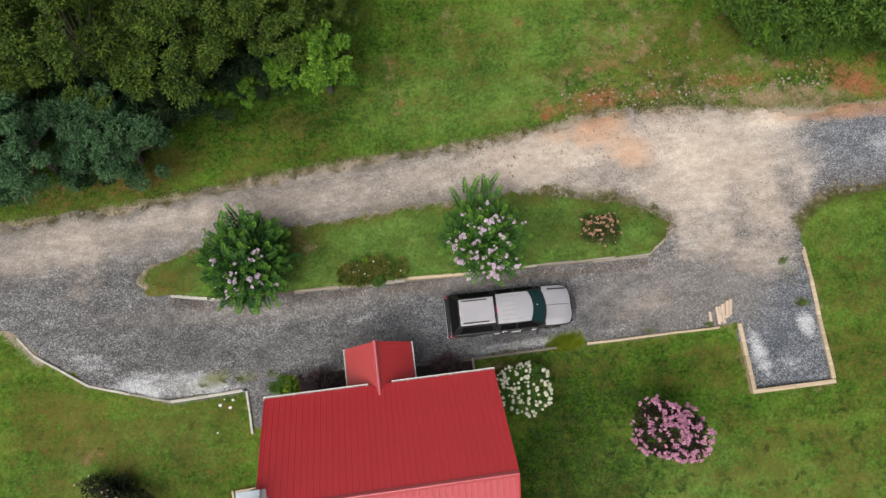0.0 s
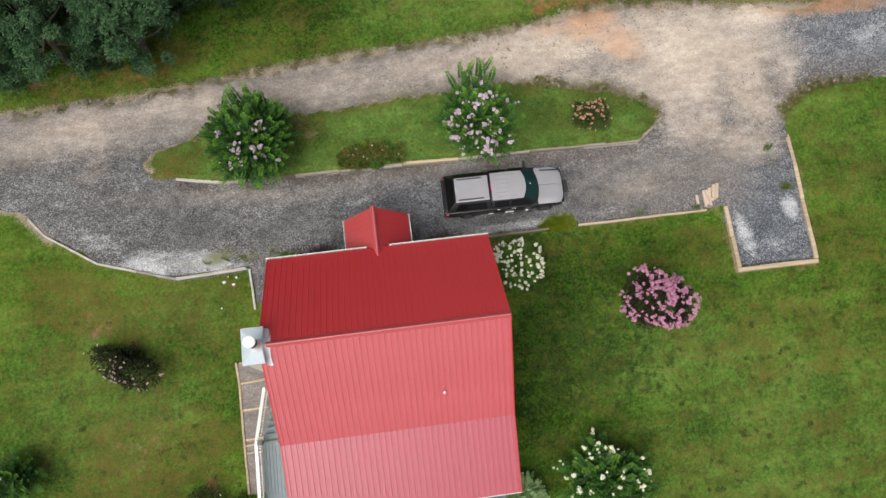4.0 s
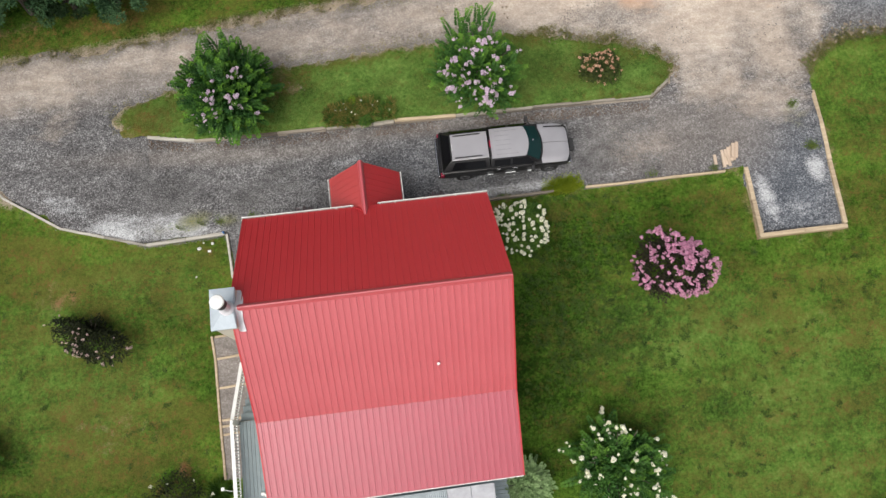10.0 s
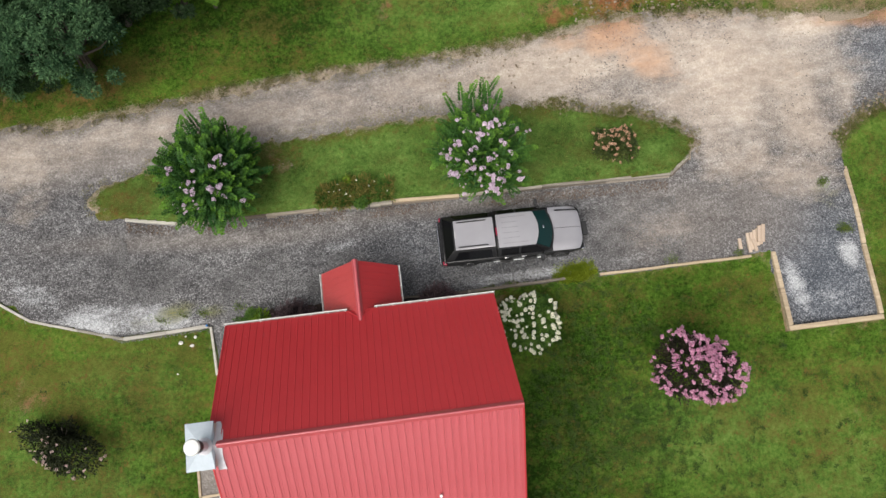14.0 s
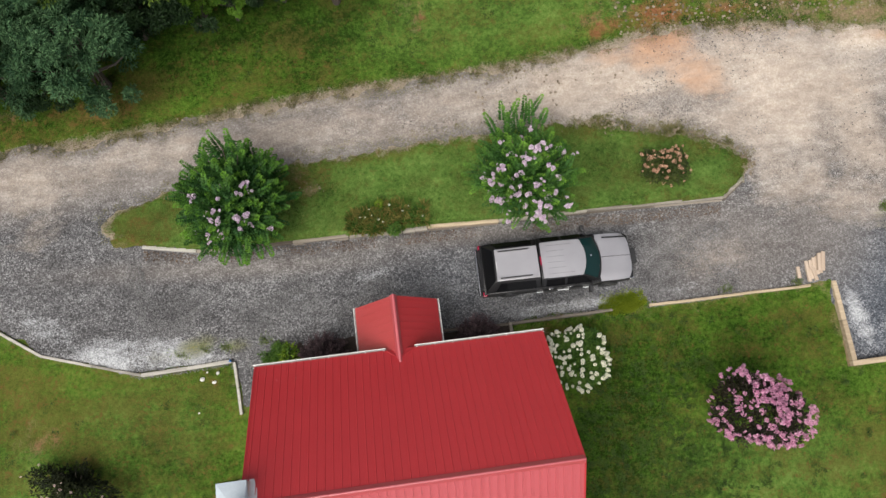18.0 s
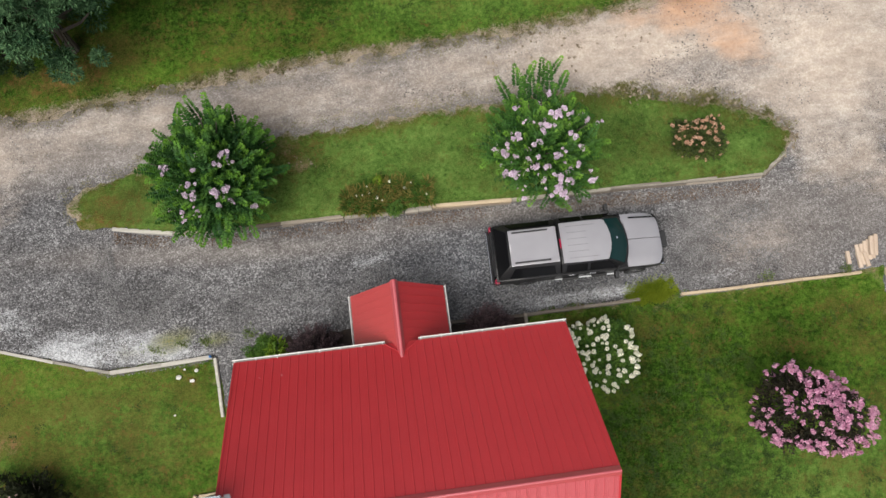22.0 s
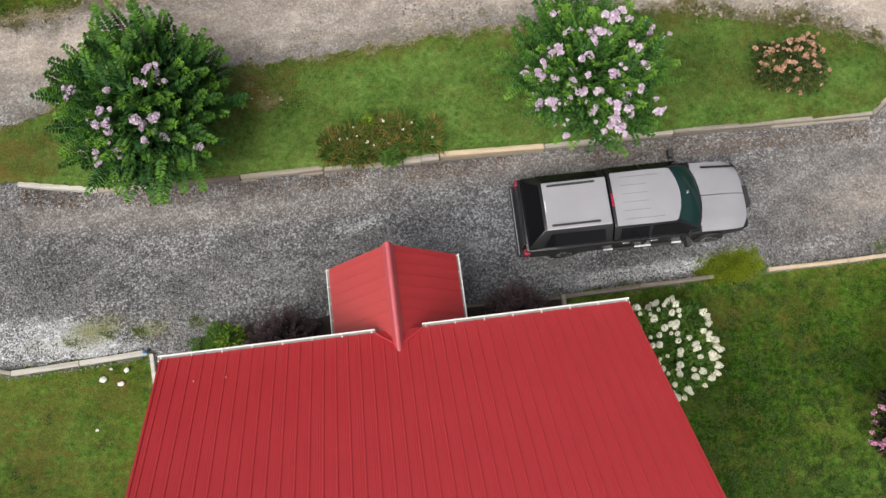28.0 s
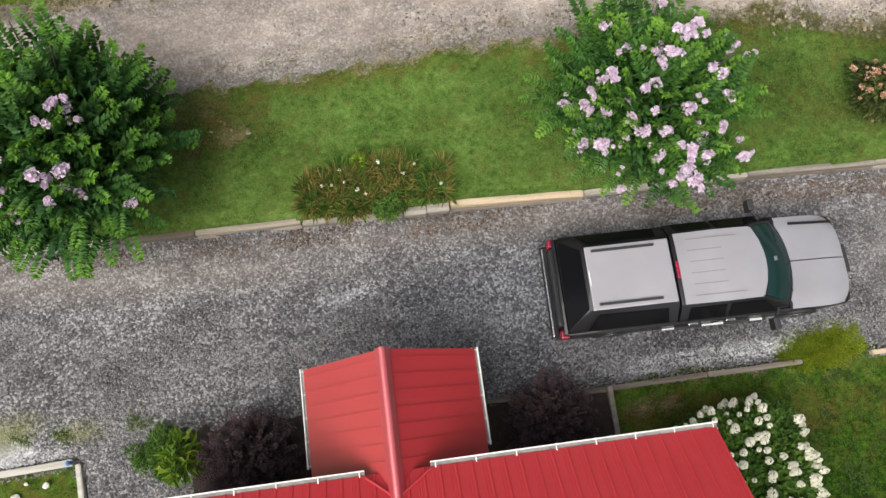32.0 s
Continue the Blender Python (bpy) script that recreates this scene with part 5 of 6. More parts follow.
LEAF_CRAPE = foliage("crape myrtle leaves", (0.007, 0.036, 0.009), (0.024, 0.088, 0.018), (0.054, 0.150, 0.027), .45, young=(0.150, 0.325, 0.030))
LEAF_OAK = foliage("broad tree leaves", (0.007, 0.024, 0.004), (0.040, 0.090, 0.010), (0.125, 0.188, 0.020), .5)
# Near-black: shade in the gaps of the wood, put into leaf colour.
LEAF_GAP_SHADE = foliage("near-black leaves with shade in colour", (0.004, 0.013, 0.004), (0.011, 0.032, 0.009), (0.030, 0.066, 0.018), .5)
LEAF_FERNY = foliage("glossy green shoots", (0.012, 0.048, 0.010), (0.034, 0.112, 0.020), (0.075, 0.190, 0.032), .45, young=(0.170, 0.340, 0.040))
LEAF_OAK2 = foliage("fresh green tree leaves", (0.018, 0.050, 0.008), (0.055, 0.120, 0.014), (0.110, 0.190, 0.022), .5)
LEAF_BRIGHT = foliage("bright green sapling leaves", (0.040, 0.110, 0.010), (0.095, 0.215, 0.018), (0.170, 0.310, 0.028), .5)
LEAF_CEDAR = foliage("blue green needles", (0.007, 0.030, 0.011), (0.032, 0.096, 0.037), (0.110, 0.205, 0.088), .55, .15)
LEAF_ROSE = foliage("dark shrub leaves", (0.005, 0.008, 0.003), (0.014, 0.021, 0.007), (0.040, 0.050, 0.016), .5)
LEAF_PLUM = foliage("dark bronze shrub leaves", (0.006, 0.007, 0.004), (0.017, 0.018, 0.009), (0.050, 0.040, 0.022), .5)
LEAF_ROSE2 = foliage("olive shrub leaves", (0.018, 0.034, 0.008), (0.048, 0.075, 0.018), (0.110, 0.125, 0.032), .5)
LEAF_HYD = foliage("hydrangea leaves", (0.022, 0.066, 0.012), (0.066, 0.150, 0.022), (0.150, 0.260, 0.040), .5)
LEAF_PURPLE = foliage("purple black shrub leaves", (0.016, 0.011, 0.012), (0.042, 0.028, 0.031), (0.095, 0.064, 0.070), .5, .1, young=(0.150, 0.095, 0.100))
LEAF_YELLOW = foliage("yellow green leaves", (0.045, 0.110, 0.010), (0.130, 0.230, 0.016), (0.280, 0.380, 0.030), .4)
LEAF_LILY = foliage("strappy leaves", (0.085, 0.110, 0.022), (0.205, 0.200, 0.044), (0.450, 0.335, 0.120), .5, .4)
LEAF_GRASS = foliage("grass blades", (0.080, 0.140, 0.026), (0.140, 0.230, 0.044), (0.250, 0.290, 0.085), .6, .45)
LEAF_VERGE = foliage("dry grass blades", (0.080, 0.100, 0.024), (0.170, 0.175, 0.045), (0.320, 0.270, 0.130), .6, .4)
LEAF_CREEP = foliage("olive tussock blades", (0.060, 0.075, 0.018), (0.130, 0.140, 0.036), (0.270, 0.235, 0.095), .6, .4)
LEAF_CLUMP = foliage("bright grass clump", (0.120, 0.185, 0.010), (0.225, 0.300, 0.018), (0.340, 0.400, 0.034), .6, .5)
LEAF_SILVER = foliage("silvery fern-like leaves", (0.150, 0.250, 0.095), (0.285, 0.430, 0.180), (0.480, 0.620, 0.340), .6, .35)
PETAL_LILAC = foliage("lilac petals", (0.480, 0.340, 0.470), (0.700, 0.560, 0.690), (0.860, 0.780, 0.850), .6, .35)
PETAL_PINK = foliage("pink petals", (0.420, 0.140, 0.270), (0.720, 0.330, 0.510), (0.880, 0.580, 0.720), .6, .35)
PETAL_WHITE = foliage("cream white petals", (0.800, 0.780, 0.600), (0.910, 0.900, 0.770), (0.930, 0.920, 0.830), .6, .28)
PETAL_BLUSH = foliage("faded blush petals", (0.400, 0.230, 0.240), (0.660, 0.470, 0.460), (0.850, 0.760, 0.700), .6, .3)
PETAL_ORANGE = foliage("salmon petals", (0.330, 0.150, 0.085), (0.520, 0.300, 0.195), (0.700, 0.510, 0.370), .6)


def cone_heads(t, rs, places, ways, size, petals, label):
    """Blunt cones packed with small petals, tipped outwards; each head is a part."""
    made = []
    for k in range(4):
        h = rs.uniform(0, 1, 170) ** 1.3
        a = rs.uniform(0, 2 * np.pi, 170)
        r = np.sqrt(1 - h ** 1.7) * rs.uniform(.82, 1.0, 170)
        d = np.stack([np.cos(a), np.sin(a), .35 + h], 1)
        p = np.stack([r * np.cos(a), r * np.sin(a), h * 1.9 - .2], 1)
        made.append(raw_mesh("flower_head", *leaf_arrays(p, unit(np.cross(d, rs.normal(size=d.shape))) + d * .2, d, .52, .46, .1), petals))
    for c, w in zip(places, ways):
        ob = part("flower_head", made[rs.randint(4)], None, t, label)
        turn = Vector((0, 0, 1)).rotation_difference(Vector(w)).to_matrix().to_4x4()
        ob.matrix_local = Matrix.Translation(c) @ turn @ Matrix.Scale(size * rs.uniform(.65, 1.3), 4)


def add_stems(t, rs, reach, height, n, base, label):
    """Bent stems that spread from the foot of a plant, each a part of its own."""
    for i in range(n):
        a = 6.283 * (i + rs.uniform(0, .6)) / n
        r = reach * rs.uniform(.5, .9)
        pts = [(.12 * math.cos(a), .12 * math.sin(a), -.1), (.25 * r * math.cos(a), .25 * r * math.sin(a), height * .4), (r * math.cos(a), r * math.sin(a), height * rs.uniform(.75, .95))]
        part("stem", tube(pts, base, 6, None, [base, base * .7, base * .3]), BARK, t, label)


def crape(name, place, seed, reach, height, shoots, flower_tips, petals, label, category="crape myrtle", leaf=LEAF_CRAPE, leaf_len=.13, pairs=20, lean=(0, 0), plume=1.15, blooms=(0, 0), group="", spires=0, tender=.98, words="feathery shoots with brighter tips", rim=.98, spire=1.0):
    """Arching shoots set with leaf pairs, like feathers; some end in flower heads."""
    rs = np.random.RandomState(seed)
    t = thing(name, place, label, category, group)
    add_stems(t, rs, reach * .8, height, 9, .04, "grey-brown stem")
    P, D, N, L = [], [], [], []
    tips = []
    Y = []
    for i in range(shoots):
        a = rs.uniform(0, 2 * np.pi)
        up = rs.uniform(-.05, 1)
        out = math.sqrt(1 - up * up)
        rad = reach * rs.uniform(.66, 1.14) * (1 if i % 4 else .72)
        if i < spires:
            a, up = 1.57 + rs.uniform(-.45, .45), rs.uniform(.25, .75)
            out = math.sqrt(1 - up * up)
            rad = reach * rs.uniform(1.15, 1.4) * spire
        tip = np.array([out * rad * math.cos(a) + lean[0] * up, out * rad * math.sin(a) + lean[1] * up, height * (.42 + .58 * up * rs.uniform(.85, 1.05)) - .1 * height * out * rs.uniform(0, 1)])
        way = unit(np.array([out * math.cos(a), out * math.sin(a), .25 + .8 * up]) + rs.normal(size=3) * .22)
        run = plume * rs.uniform(.75, 1.25)
        start = tip - way * run
        bend = (start + tip) / 2 + np.array([0, 0, .12 * run])
        s = np.linspace(.02, 1, pairs)[:, None]
        line = (1 - s) ** 2 * start + 2 * s * (1 - s) * bend + s ** 2 * tip
        tang = unit(np.gradient(line, axis=0))
        side = unit(np.cross(tang, [0.02, 0.01, 1.0]))
        upv = np.cross(side, tang)
        size = leaf_len * (1.15 - .5 * s[:, 0] ** 2) * rs.uniform(.85, 1.15)
        fresh = rs.uniform(0, tender) ** 1.2
        for sg in (-1, 1):
            P.append(line)
            D.append(side * sg + tang * .42 + upv * .10 + rs.normal(size=line.shape) * .17)
            N.append(upv + side * sg * -.25 + rs.normal(size=line.shape) * .2)
            L.append(size)
            Y.append(fresh * s[:, 0] ** 3.2)
        # the young tuft at the tip
        k = 7
        P.append(np.repeat(tip[None], k, 0))
        D.append(tang[-1] + rs.normal(size=(k, 3)) * .6)
        N.append(upv[-1] + rs.normal(size=(k, 3)) * .3)
        L.append(np.full(k, leaf_len * .55))
        Y.append(np.full(k, fresh))
        tips.append(tip)
    # shaded leaves within
    k = shoots * 8
    d = rand_dirs(rs, k, -.2)
    P.append(d * [reach * .72, reach * .72, height * .42] * rs.uniform(.5, 1, (k, 1)) + [lean[0] * .5, lean[1] * .5, height * .46])
    D.append(d + rs.normal(size=d.shape) * .6)
    N.append(rs.normal(size=d.shape) * .5 + [0, 0, 1])
    L.append(np.full(k, leaf_len))
    Y.append(np.zeros(k))
    P, D, N, L = np.concatenate(P), np.concatenate(D), np.concatenate(N), np.concatenate(L)
    crown = raw_mesh("crown", *leaf_arrays(P, D, N, L, L * .56), leaf)
    weigh(crown, "young", np.repeat(np.concatenate(Y), 4))
    part("crown", crown, None, t, words)
    tips = np.array(tips)
    if flower_tips:
        order = np.argsort(-.35 * tips[:, 2] / height - tips[:, 0] / reach * blooms[0] - tips[:, 1] / reach * blooms[1] + rs.uniform(0, 2.6, len(tips)) + 9 * (np.hypot(tips[:, 0] - lean[0] * .5, tips[:, 1] - lean[1] * .5) > reach * rim))
        pick = []
        for k in order:
            if len(pick) < flower_tips and all(np.linalg.norm(tips[k] - tips[j]) > .17 for j in pick):
                pick.append(k)
        # a head is a short panicle of two or three uneven tufts
        c = np.concatenate([tips[pick] + [0, 0, .06], tips[pick] + rs.normal(size=(len(pick), 3)) * [.13, .13, .03] + [0, 0, .04], tips[pick[::2]] + rs.normal(size=(len(pick[::2]), 3)) * [.12, .12, .03] + [0, 0, .04]])
        flower_heads(t, rs, c, .068, 40, .058, petals, "")
    return t


def shrub(name, place, seed, reach, height, leaves, leaf_len, leaf_w, leaf, label, category, heads=0, head_size=.08, petals=None, petal=.045, per=28, lump=.25, squash=(1, 1), group="", head_low=.0, fill=.5, bias=(0, 0, 0), bunch=0, cones=False):
    """A rounded but uneven mound of leaves with flower heads on its outside."""
    rs = np.random.RandomState(seed)
    t = thing(name, place, label, category, group)
    add_stems(t, rs, reach * .7, height * .9, 8, .025, "thin brown stem")
    lumps = rand_dirs(rs, 26, -.1)
    size = rs.uniform(-lump, lump, 26)

    def skin(d):
        near = np.clip((d @ lumps.T - .72) / .28, 0, 1)
        return 1 + (near * size).sum(1)

    d = domed(rs, leaves, -.12)
    r = skin(d) * rs.uniform(fill, 1.02, leaves) ** .6
    shape = np.array([reach * squash[0], reach * squash[1], height * .62])
    p = d * r[:, None] * shape + [0, 0, height * .38]
    p[:, 2] = np.maximum(p[:, 2], .02)
    out = unit(d * [1, 1, .3] + rs.normal(size=d.shape) * .45)
    nrm = d + rs.normal(size=d.shape) * .4 + [0, 0, .3]
    L = leaf_len * rs.uniform(.7, 1.25, leaves)
    part("crown", raw_mesh("crown", *leaf_arrays(p, out, nrm, L, L * leaf_w), leaf), None, t)
    if heads:
        d = domed(rs, heads, head_low)
        if bunch:
            # heads crowd together over the whole plan, fewer on the side away from the bias
            r, a = np.sqrt(rs.uniform(0, 1, bunch)) * .93, rs.uniform(0, 2 * np.pi, bunch)
            q = np.stack([r * np.cos(a), r * np.sin(a)], 1)
            q = q[q @ np.array(bias[:2]) + rs.uniform(-.5, .5, bunch) > -.2]
            q = q[rs.randint(0, len(q), heads)] + rs.normal(size=(heads, 2)) * .07
            d = unit(np.c_[q, np.sqrt(np.clip(1 - (q ** 2).sum(1), .02, 1))])
        else:
            d = unit(d + np.array(bias))
        c = d * (skin(d) * rs.uniform(1.02, 1.14, heads))[:, None] * shape + [0, 0, height * .38]
        if cones:
            cone_heads(t, rs, c, unit(d * [1, 1, .4] + [0, 0, .75]), head_size, petals, "cream-white cone of blossom")
        else:
            flower_heads(t, rs, c + [0, 0, .05], head_size, per, petal, petals, "")
    return t


def on_land(x, y, lift=0.0):
    return (x, y, float(land(x, y)) + lift)


crape("crape_myrtle", (-6.30, 8.02, isle_top(-6.30, 8.0)), 11, 2.10, 4.2, 440, 24, PETAL_LILAC, "tall feathery crape myrtle with a few lilac flower heads", lean=(.12, -.35), blooms=(-.15, -.9), leaf_len=.17, pairs=17, plume=1.0, spires=9, rim=.88)
crape("crape_myrtle", (4.08, 7.72, isle_top(4.08, 7.7)), 12, 1.95, 3.5, 360, 66, PETAL_LILAC, "airy crape myrtle covered in pale lilac flower heads", lean=(0, -.25), blooms=(0, -.35), leaf_len=.155, pairs=14, plume=.85, spires=11, leaf=LEAF_FERNY, tender=1.1, spire=1.2)
crape("crape_myrtle", on_land(7.68, -8.95), 13, 2.2, 2.7, 230, 52, PETAL_WHITE, "broad crape myrtle with loose white flower heads", pairs=20, leaf_len=.19, plume=1.4, blooms=(-.1, .1), tender=.8, leaf=LEAF_FERNY, rim=1.12)
crape("crape_myrtle", on_land(-18.0, -5.4), 14, 1.3, 2.2, 90, 5, PETAL_LILAC, "green crape myrtle on the lawn")
shrub("pink_flowering_shrub", on_land(11.0, -1.58), 21, 1.24, 2.4, 5600, .13, .5, LEAF_PLUM, "round shrub with dark leaves and clustered pink blossom", "shrub", 250, .088, PETAL_PINK, .060, 34, .46, head_low=.0, bias=(-.08, -.20, 0), squash=(.98, 1.12), bunch=150)
shrub("hydrangea", on_land(5.06, 1.12), 22, .97, 1.7, 8000, .11, .6, LEAF_HYD, "hydrangea with cream-white cone flower heads beside the house", "hydrangea", 150, .057, PETAL_WHITE, lump=.36, squash=(1.05, 1.0), cones=True)
shrub("rose_bush", (9.58, 7.93, isle_top(9.58, 7.93)), 23, .86, 1.05, 4200, .105, .6, LEAF_ROSE2, "low rose bush with faded salmon blooms on the island", "rose bush", 74, .055, PETAL_ORANGE, .045, 30, .42, (1.16, .86))
shrub("rose_bush", on_land(-12.95, -.9), 24, 1.18, 1.6, 5600, .13, .5, LEAF_ROSE, "sprawling dark rose bush with small pale pink blooms", "rose bush", 52, .046, PETAL_BLUSH, .042, 24, .55, (1.04, .84), head_low=-.1, bias=(-.35, -.5, -.1))
shrub("white_flowering_shrub", on_land(-9.9, -7.95), 25, 1.3, 1.0, 2400, .09, .5, LEAF_ROSE, "low dark shrub with white flowers near the deck", "shrub", 14, .09, PETAL_WHITE, .05, 26, .35)
for qx, qy, seed, size in ((-3.82, 2.30, 26, .92), (1.80, 2.26, 27, .88)):
    crape("purple_shrub", on_land(qx, qy), seed, size, 1.45 * size, 420, 0, None, "purple-black leaved shrub beside the porch", "shrub", LEAF_PURPLE, .075, 15, plume=.62, group="purple shrubs by the porch")
shrub("yellow_shrub", on_land(-5.05, 2.46), 28, .30, 1.0, 190, .20, .40, LEAF_YELLOW, "yellow-green leafy shrub at the house corner", "shrub", lump=.4, squash=(.85, 1.25))
shrub("green_shrub", on_land(-5.48, 2.62), 33, .36, .5, 2600, .09, .28, LEAF_HYD, "feathery green shrub beside a yellow-leaved one", "shrub", lump=.35, squash=(.85, 1.05))
shrub("green_shrub", on_land(-5.92, 2.62), 29, .26, .30, 500, .08, .4, LEAF_HYD, "small green weed-like shrub on gravel", "shrub", lump=.35)
crape("silver_shrub", on_land(3.95, -9.1), 30, 1.18, 1.8, 240, 0, None, "silvery green fern-like shrub at the house corner", "shrub", LEAF_SILVER, .11, 20, plume=.9)


def tufts(name, spots, blades, length, width, leaf, label, category, seed, kind="", spread=.12, flat=.5, parent=None, base=None):
    """Tussocks of long blades at the spots (x, y, z); spread: the radius of a tussock."""
    rs = np.random.RandomState(seed)
    spots = np.asarray(spots, float)
    o = spots.mean(0) if base is None else np.array(base)
    c = np.repeat(spots - o, blades, 0)
    a = rs.uniform(0, 2 * np.pi, len(c))
    d = np.stack([np.cos(a), np.sin(a), rs.uniform(.1, 1.3, len(c)) * flat * 2], 1)
    p = c + np.stack([np.cos(a), np.sin(a), 0 * a], 1) * (spread * rs.uniform(0, 1, len(c)) ** .6)[:, None]
    L = length * rs.uniform(.5, 1.2, len(c))
    me = raw_mesh(name, *leaf_arrays(p, d, np.stack([-np.cos(a) * .6, -np.sin(a) * .6, np.ones(len(a))], 1), L, width, .1), leaf)
    ob = part(name, me, None, parent)
    ob.location = o
    return tagged(ob, label, category, kind=kind) if parent is None else ob


rs = np.random.RandomState(3)
lily_spots = [(qx, 6.92 + (.30 + .47 * math.sqrt(max(0, 1 - ((qx + .85) / 1.75) ** 2))) * qq, isle_top(qx, 7.2) - .02) for qx, qq in zip(rs.uniform(-2.45, .52, 84), rs.uniform(0, 1, 84))]
bed_l = thing("daylily_bed", (-.95, 7.25, isle_top(-.95, 7.25)), "clump of daylilies with green and withered straw leaves", "daylilies")
lily_spots[:7] = [(qx, 6.82 + .05 * math.sin(9 * qx), isle_top(qx, 6.9)) for qx in (-1.62, -1.48, -1.34, -1.2, -1.08, -.4, -2.0)]
for i in range(84):
    tufts("daylily", lily_spots[i:i + 1], 56, .34, .042, LEAF_HYD if i % 5 in (0, 2) else LEAF_LILY, "", "", 60 + i, spread=.1, flat=.75, parent=bed_l).location -= bed_l.location
flower_heads(bed_l, rs, np.array([(qx + .95, qy - 7.25, .34) for qx, qy, _ in lily_spots[20:30]]), .03, 10, .035, PETAL_WHITE, "")
shrub("green_shrub", (-.75, 6.72, isle_top(-.75, 6.8) - .05), 31, .27, .36, 900, .07, .5, LEAF_HYD, "small bright green plant spilling over timber edging", "shrub")
shrub("green_shrub", (-1.25, 7.75, isle_top(-1.25, 7.7) - .05), 32, .16, .4, 220, .08, .5, LEAF_YELLOW, "small yellow-green seedling behind daylilies", "shrub")
spots = [(qx, qy, float(land(qx, qy)) + .03) for qx, qy in zip(7.4 + rs.uniform(-.75, .75, 90), 3.02 + rs.uniform(-.3, .34, 90) * .9)]
tufts("grass_clump", [q for q in spots if ((q[0] - 7.4) / .8) ** 2 + ((q[1] - 3.05) / .36) ** 2 < 1], 110, .12, .016, LEAF_CLUMP, "bright yellow-green grass clump growing over the gravel edge", "grass", 71, spread=.2)
tufts("spiky_plant", [on_land(-8.35, -7.85, .05)], 220, .75, .05, LEAF_HYD, "spiky green strap-leaved plant beside the deck", "plant", 72, spread=.12, flat=.7)
for qx, qy, n in ((18.6, 3.35, 26), (-7.35, 3.35, 14), (18.2, 5.4, 8), (-8.1, 3.35, 12), (-9.0, 3.25, 8), (14.2, 2.95, 6), (11.4, 3.0, 5), (19.2, 7.2, 10), (-5.9, 3.35, 7)):
    spots = [(qx + e[0] * .13, qy + e[1] * .09, float(land(qx, qy)) + .04) for e in rs.normal(size=(n, 2))]
    tufts("weed_clump", spots, 36, .13, .014, LEAF_GRASS, "small tuft of green weeds on gravel", "weeds", 80 + n, spread=.12)


def scatter_edge(outline, count, inner, outer, seed):
    rs = np.random.RandomState(seed)
    pts = np.array(outline, float)
    seg = np.hypot(*np.diff(pts, axis=0).T)
    k = rs.choice(len(seg), count, p=seg / seg.sum())
    u = rs.uniform(0, 1, (count, 1))
    p = pts[k] + (pts[k + 1] - pts[k]) * u
    d = (pts[k + 1] - pts[k]) / seg[k][:, None]
    return p + np.stack([-d[:, 1], d[:, 0]], 1) * rs.uniform(-inner, outer, (count, 1))


# blades along the ragged borders between lawn and gravel
edge_pts = np.concatenate([scatter_edge([p for p in DRIVE if p[1] > 11 and -25 < p[0] < 30], 2000, .40, .30, 1),
                           scatter_edge([p for p in ISLAND if p[1] > 7.8], 1900, .30, .40, 2),
                           scatter_edge([(23.84, 8.37), (21.11, 8.31), (19.85, 7.63), (19.09, 6.91)], 700, .35, .3, 4)])
edge_z = land(edge_pts[:, 0], edge_pts[:, 1]) + .06
tufts("verge_grass", np.c_[edge_pts, edge_z], 9, .07, .011, LEAF_VERGE, "ragged grass blades along the gravel border", "grass", 90, "stuff", .1)
# tussocks that creep out over the sand, with gaps between
creep = np.concatenate([scatter_edge([p for p in ISLAND if p[1] > 8.2 and p[0] > 3], 95, .36, .12, 18), scatter_edge([p for p in DRIVE if p[1] > 11 and -20 < p[0] < 24], 120, .12, .34, 20), scatter_edge([(23.84, 8.37), (21.11, 8.31), (19.85, 7.63), (19.09, 6.91)], 45, .12, .3, 22)])
tufts("creeping_grass", np.c_[creep, land(creep[:, 0], creep[:, 1]) + .07], 70, .085, .016, LEAF_CREEP, "olive tussocks creeping out over the sandy lane", "grass", 93, "stuff", .17, .4)
isle_pts = np.stack([rs.uniform(-11.5, 13, 5200), rs.uniform(6.7, 10.1, 5200)], 1)
ok = (inside(isle_pts[:, 0], isle_pts[:, 1], ISLAND) > .25) & (isle_pts[:, 1] > curb_line(isle_pts[:, 0]) + .05)
isle_pts = isle_pts[ok]
isle_z = np.array([isle_top(a, b) for a, b in isle_pts]) + .02
tufts("island_grass", np.c_[isle_pts, isle_z], 14, .07, .010, LEAF_GRASS, "short green grass blades on the island", "grass", 91, "stuff", .14)

# broad-leaved weeds in the lawn, thickest east of the house
wp = np.concatenate([np.stack([rs.normal(7.3, 2.0, 1500), rs.normal(-1.6, 2.8, 1500)], 1), np.stack([rs.uniform(5, 24, 1500), rs.uniform(-13, 1.5, 1500)], 1), np.stack([rs.uniform(-17, -7.5, 220), rs.uniform(-8, 2, 220)], 1), np.stack([rs.uniform(-8, 16, 500), rs.uniform(13.5, 19, 500)], 1), np.stack([rs.uniform(9, 23, 700), 13.6 + np.abs(rs.normal(0, .9, 700))], 1)])
ok = ((wp[:, 0] > 4.6) | (wp[:, 0] < -7.6) | (wp[:, 1] > 13.2)) & ~((wp[:, 0] > 15.2) & (wp[:, 0] < 19.8) & (wp[:, 1] > -.6)) & ((wp[:, 1] < 2.5) | (wp[:, 1] > 13.2))
wp = wp[ok]
wp = np.repeat(wp[::3], 3, 0) + rs.normal(size=(3 * len(wp[::3]), 2)) * .075
LEAF_WEED = foliage("broad weed leaves", (0.014, 0.032, 0.005), (0.032, 0.068, 0.009), (0.066, 0.112, 0.016), .6)
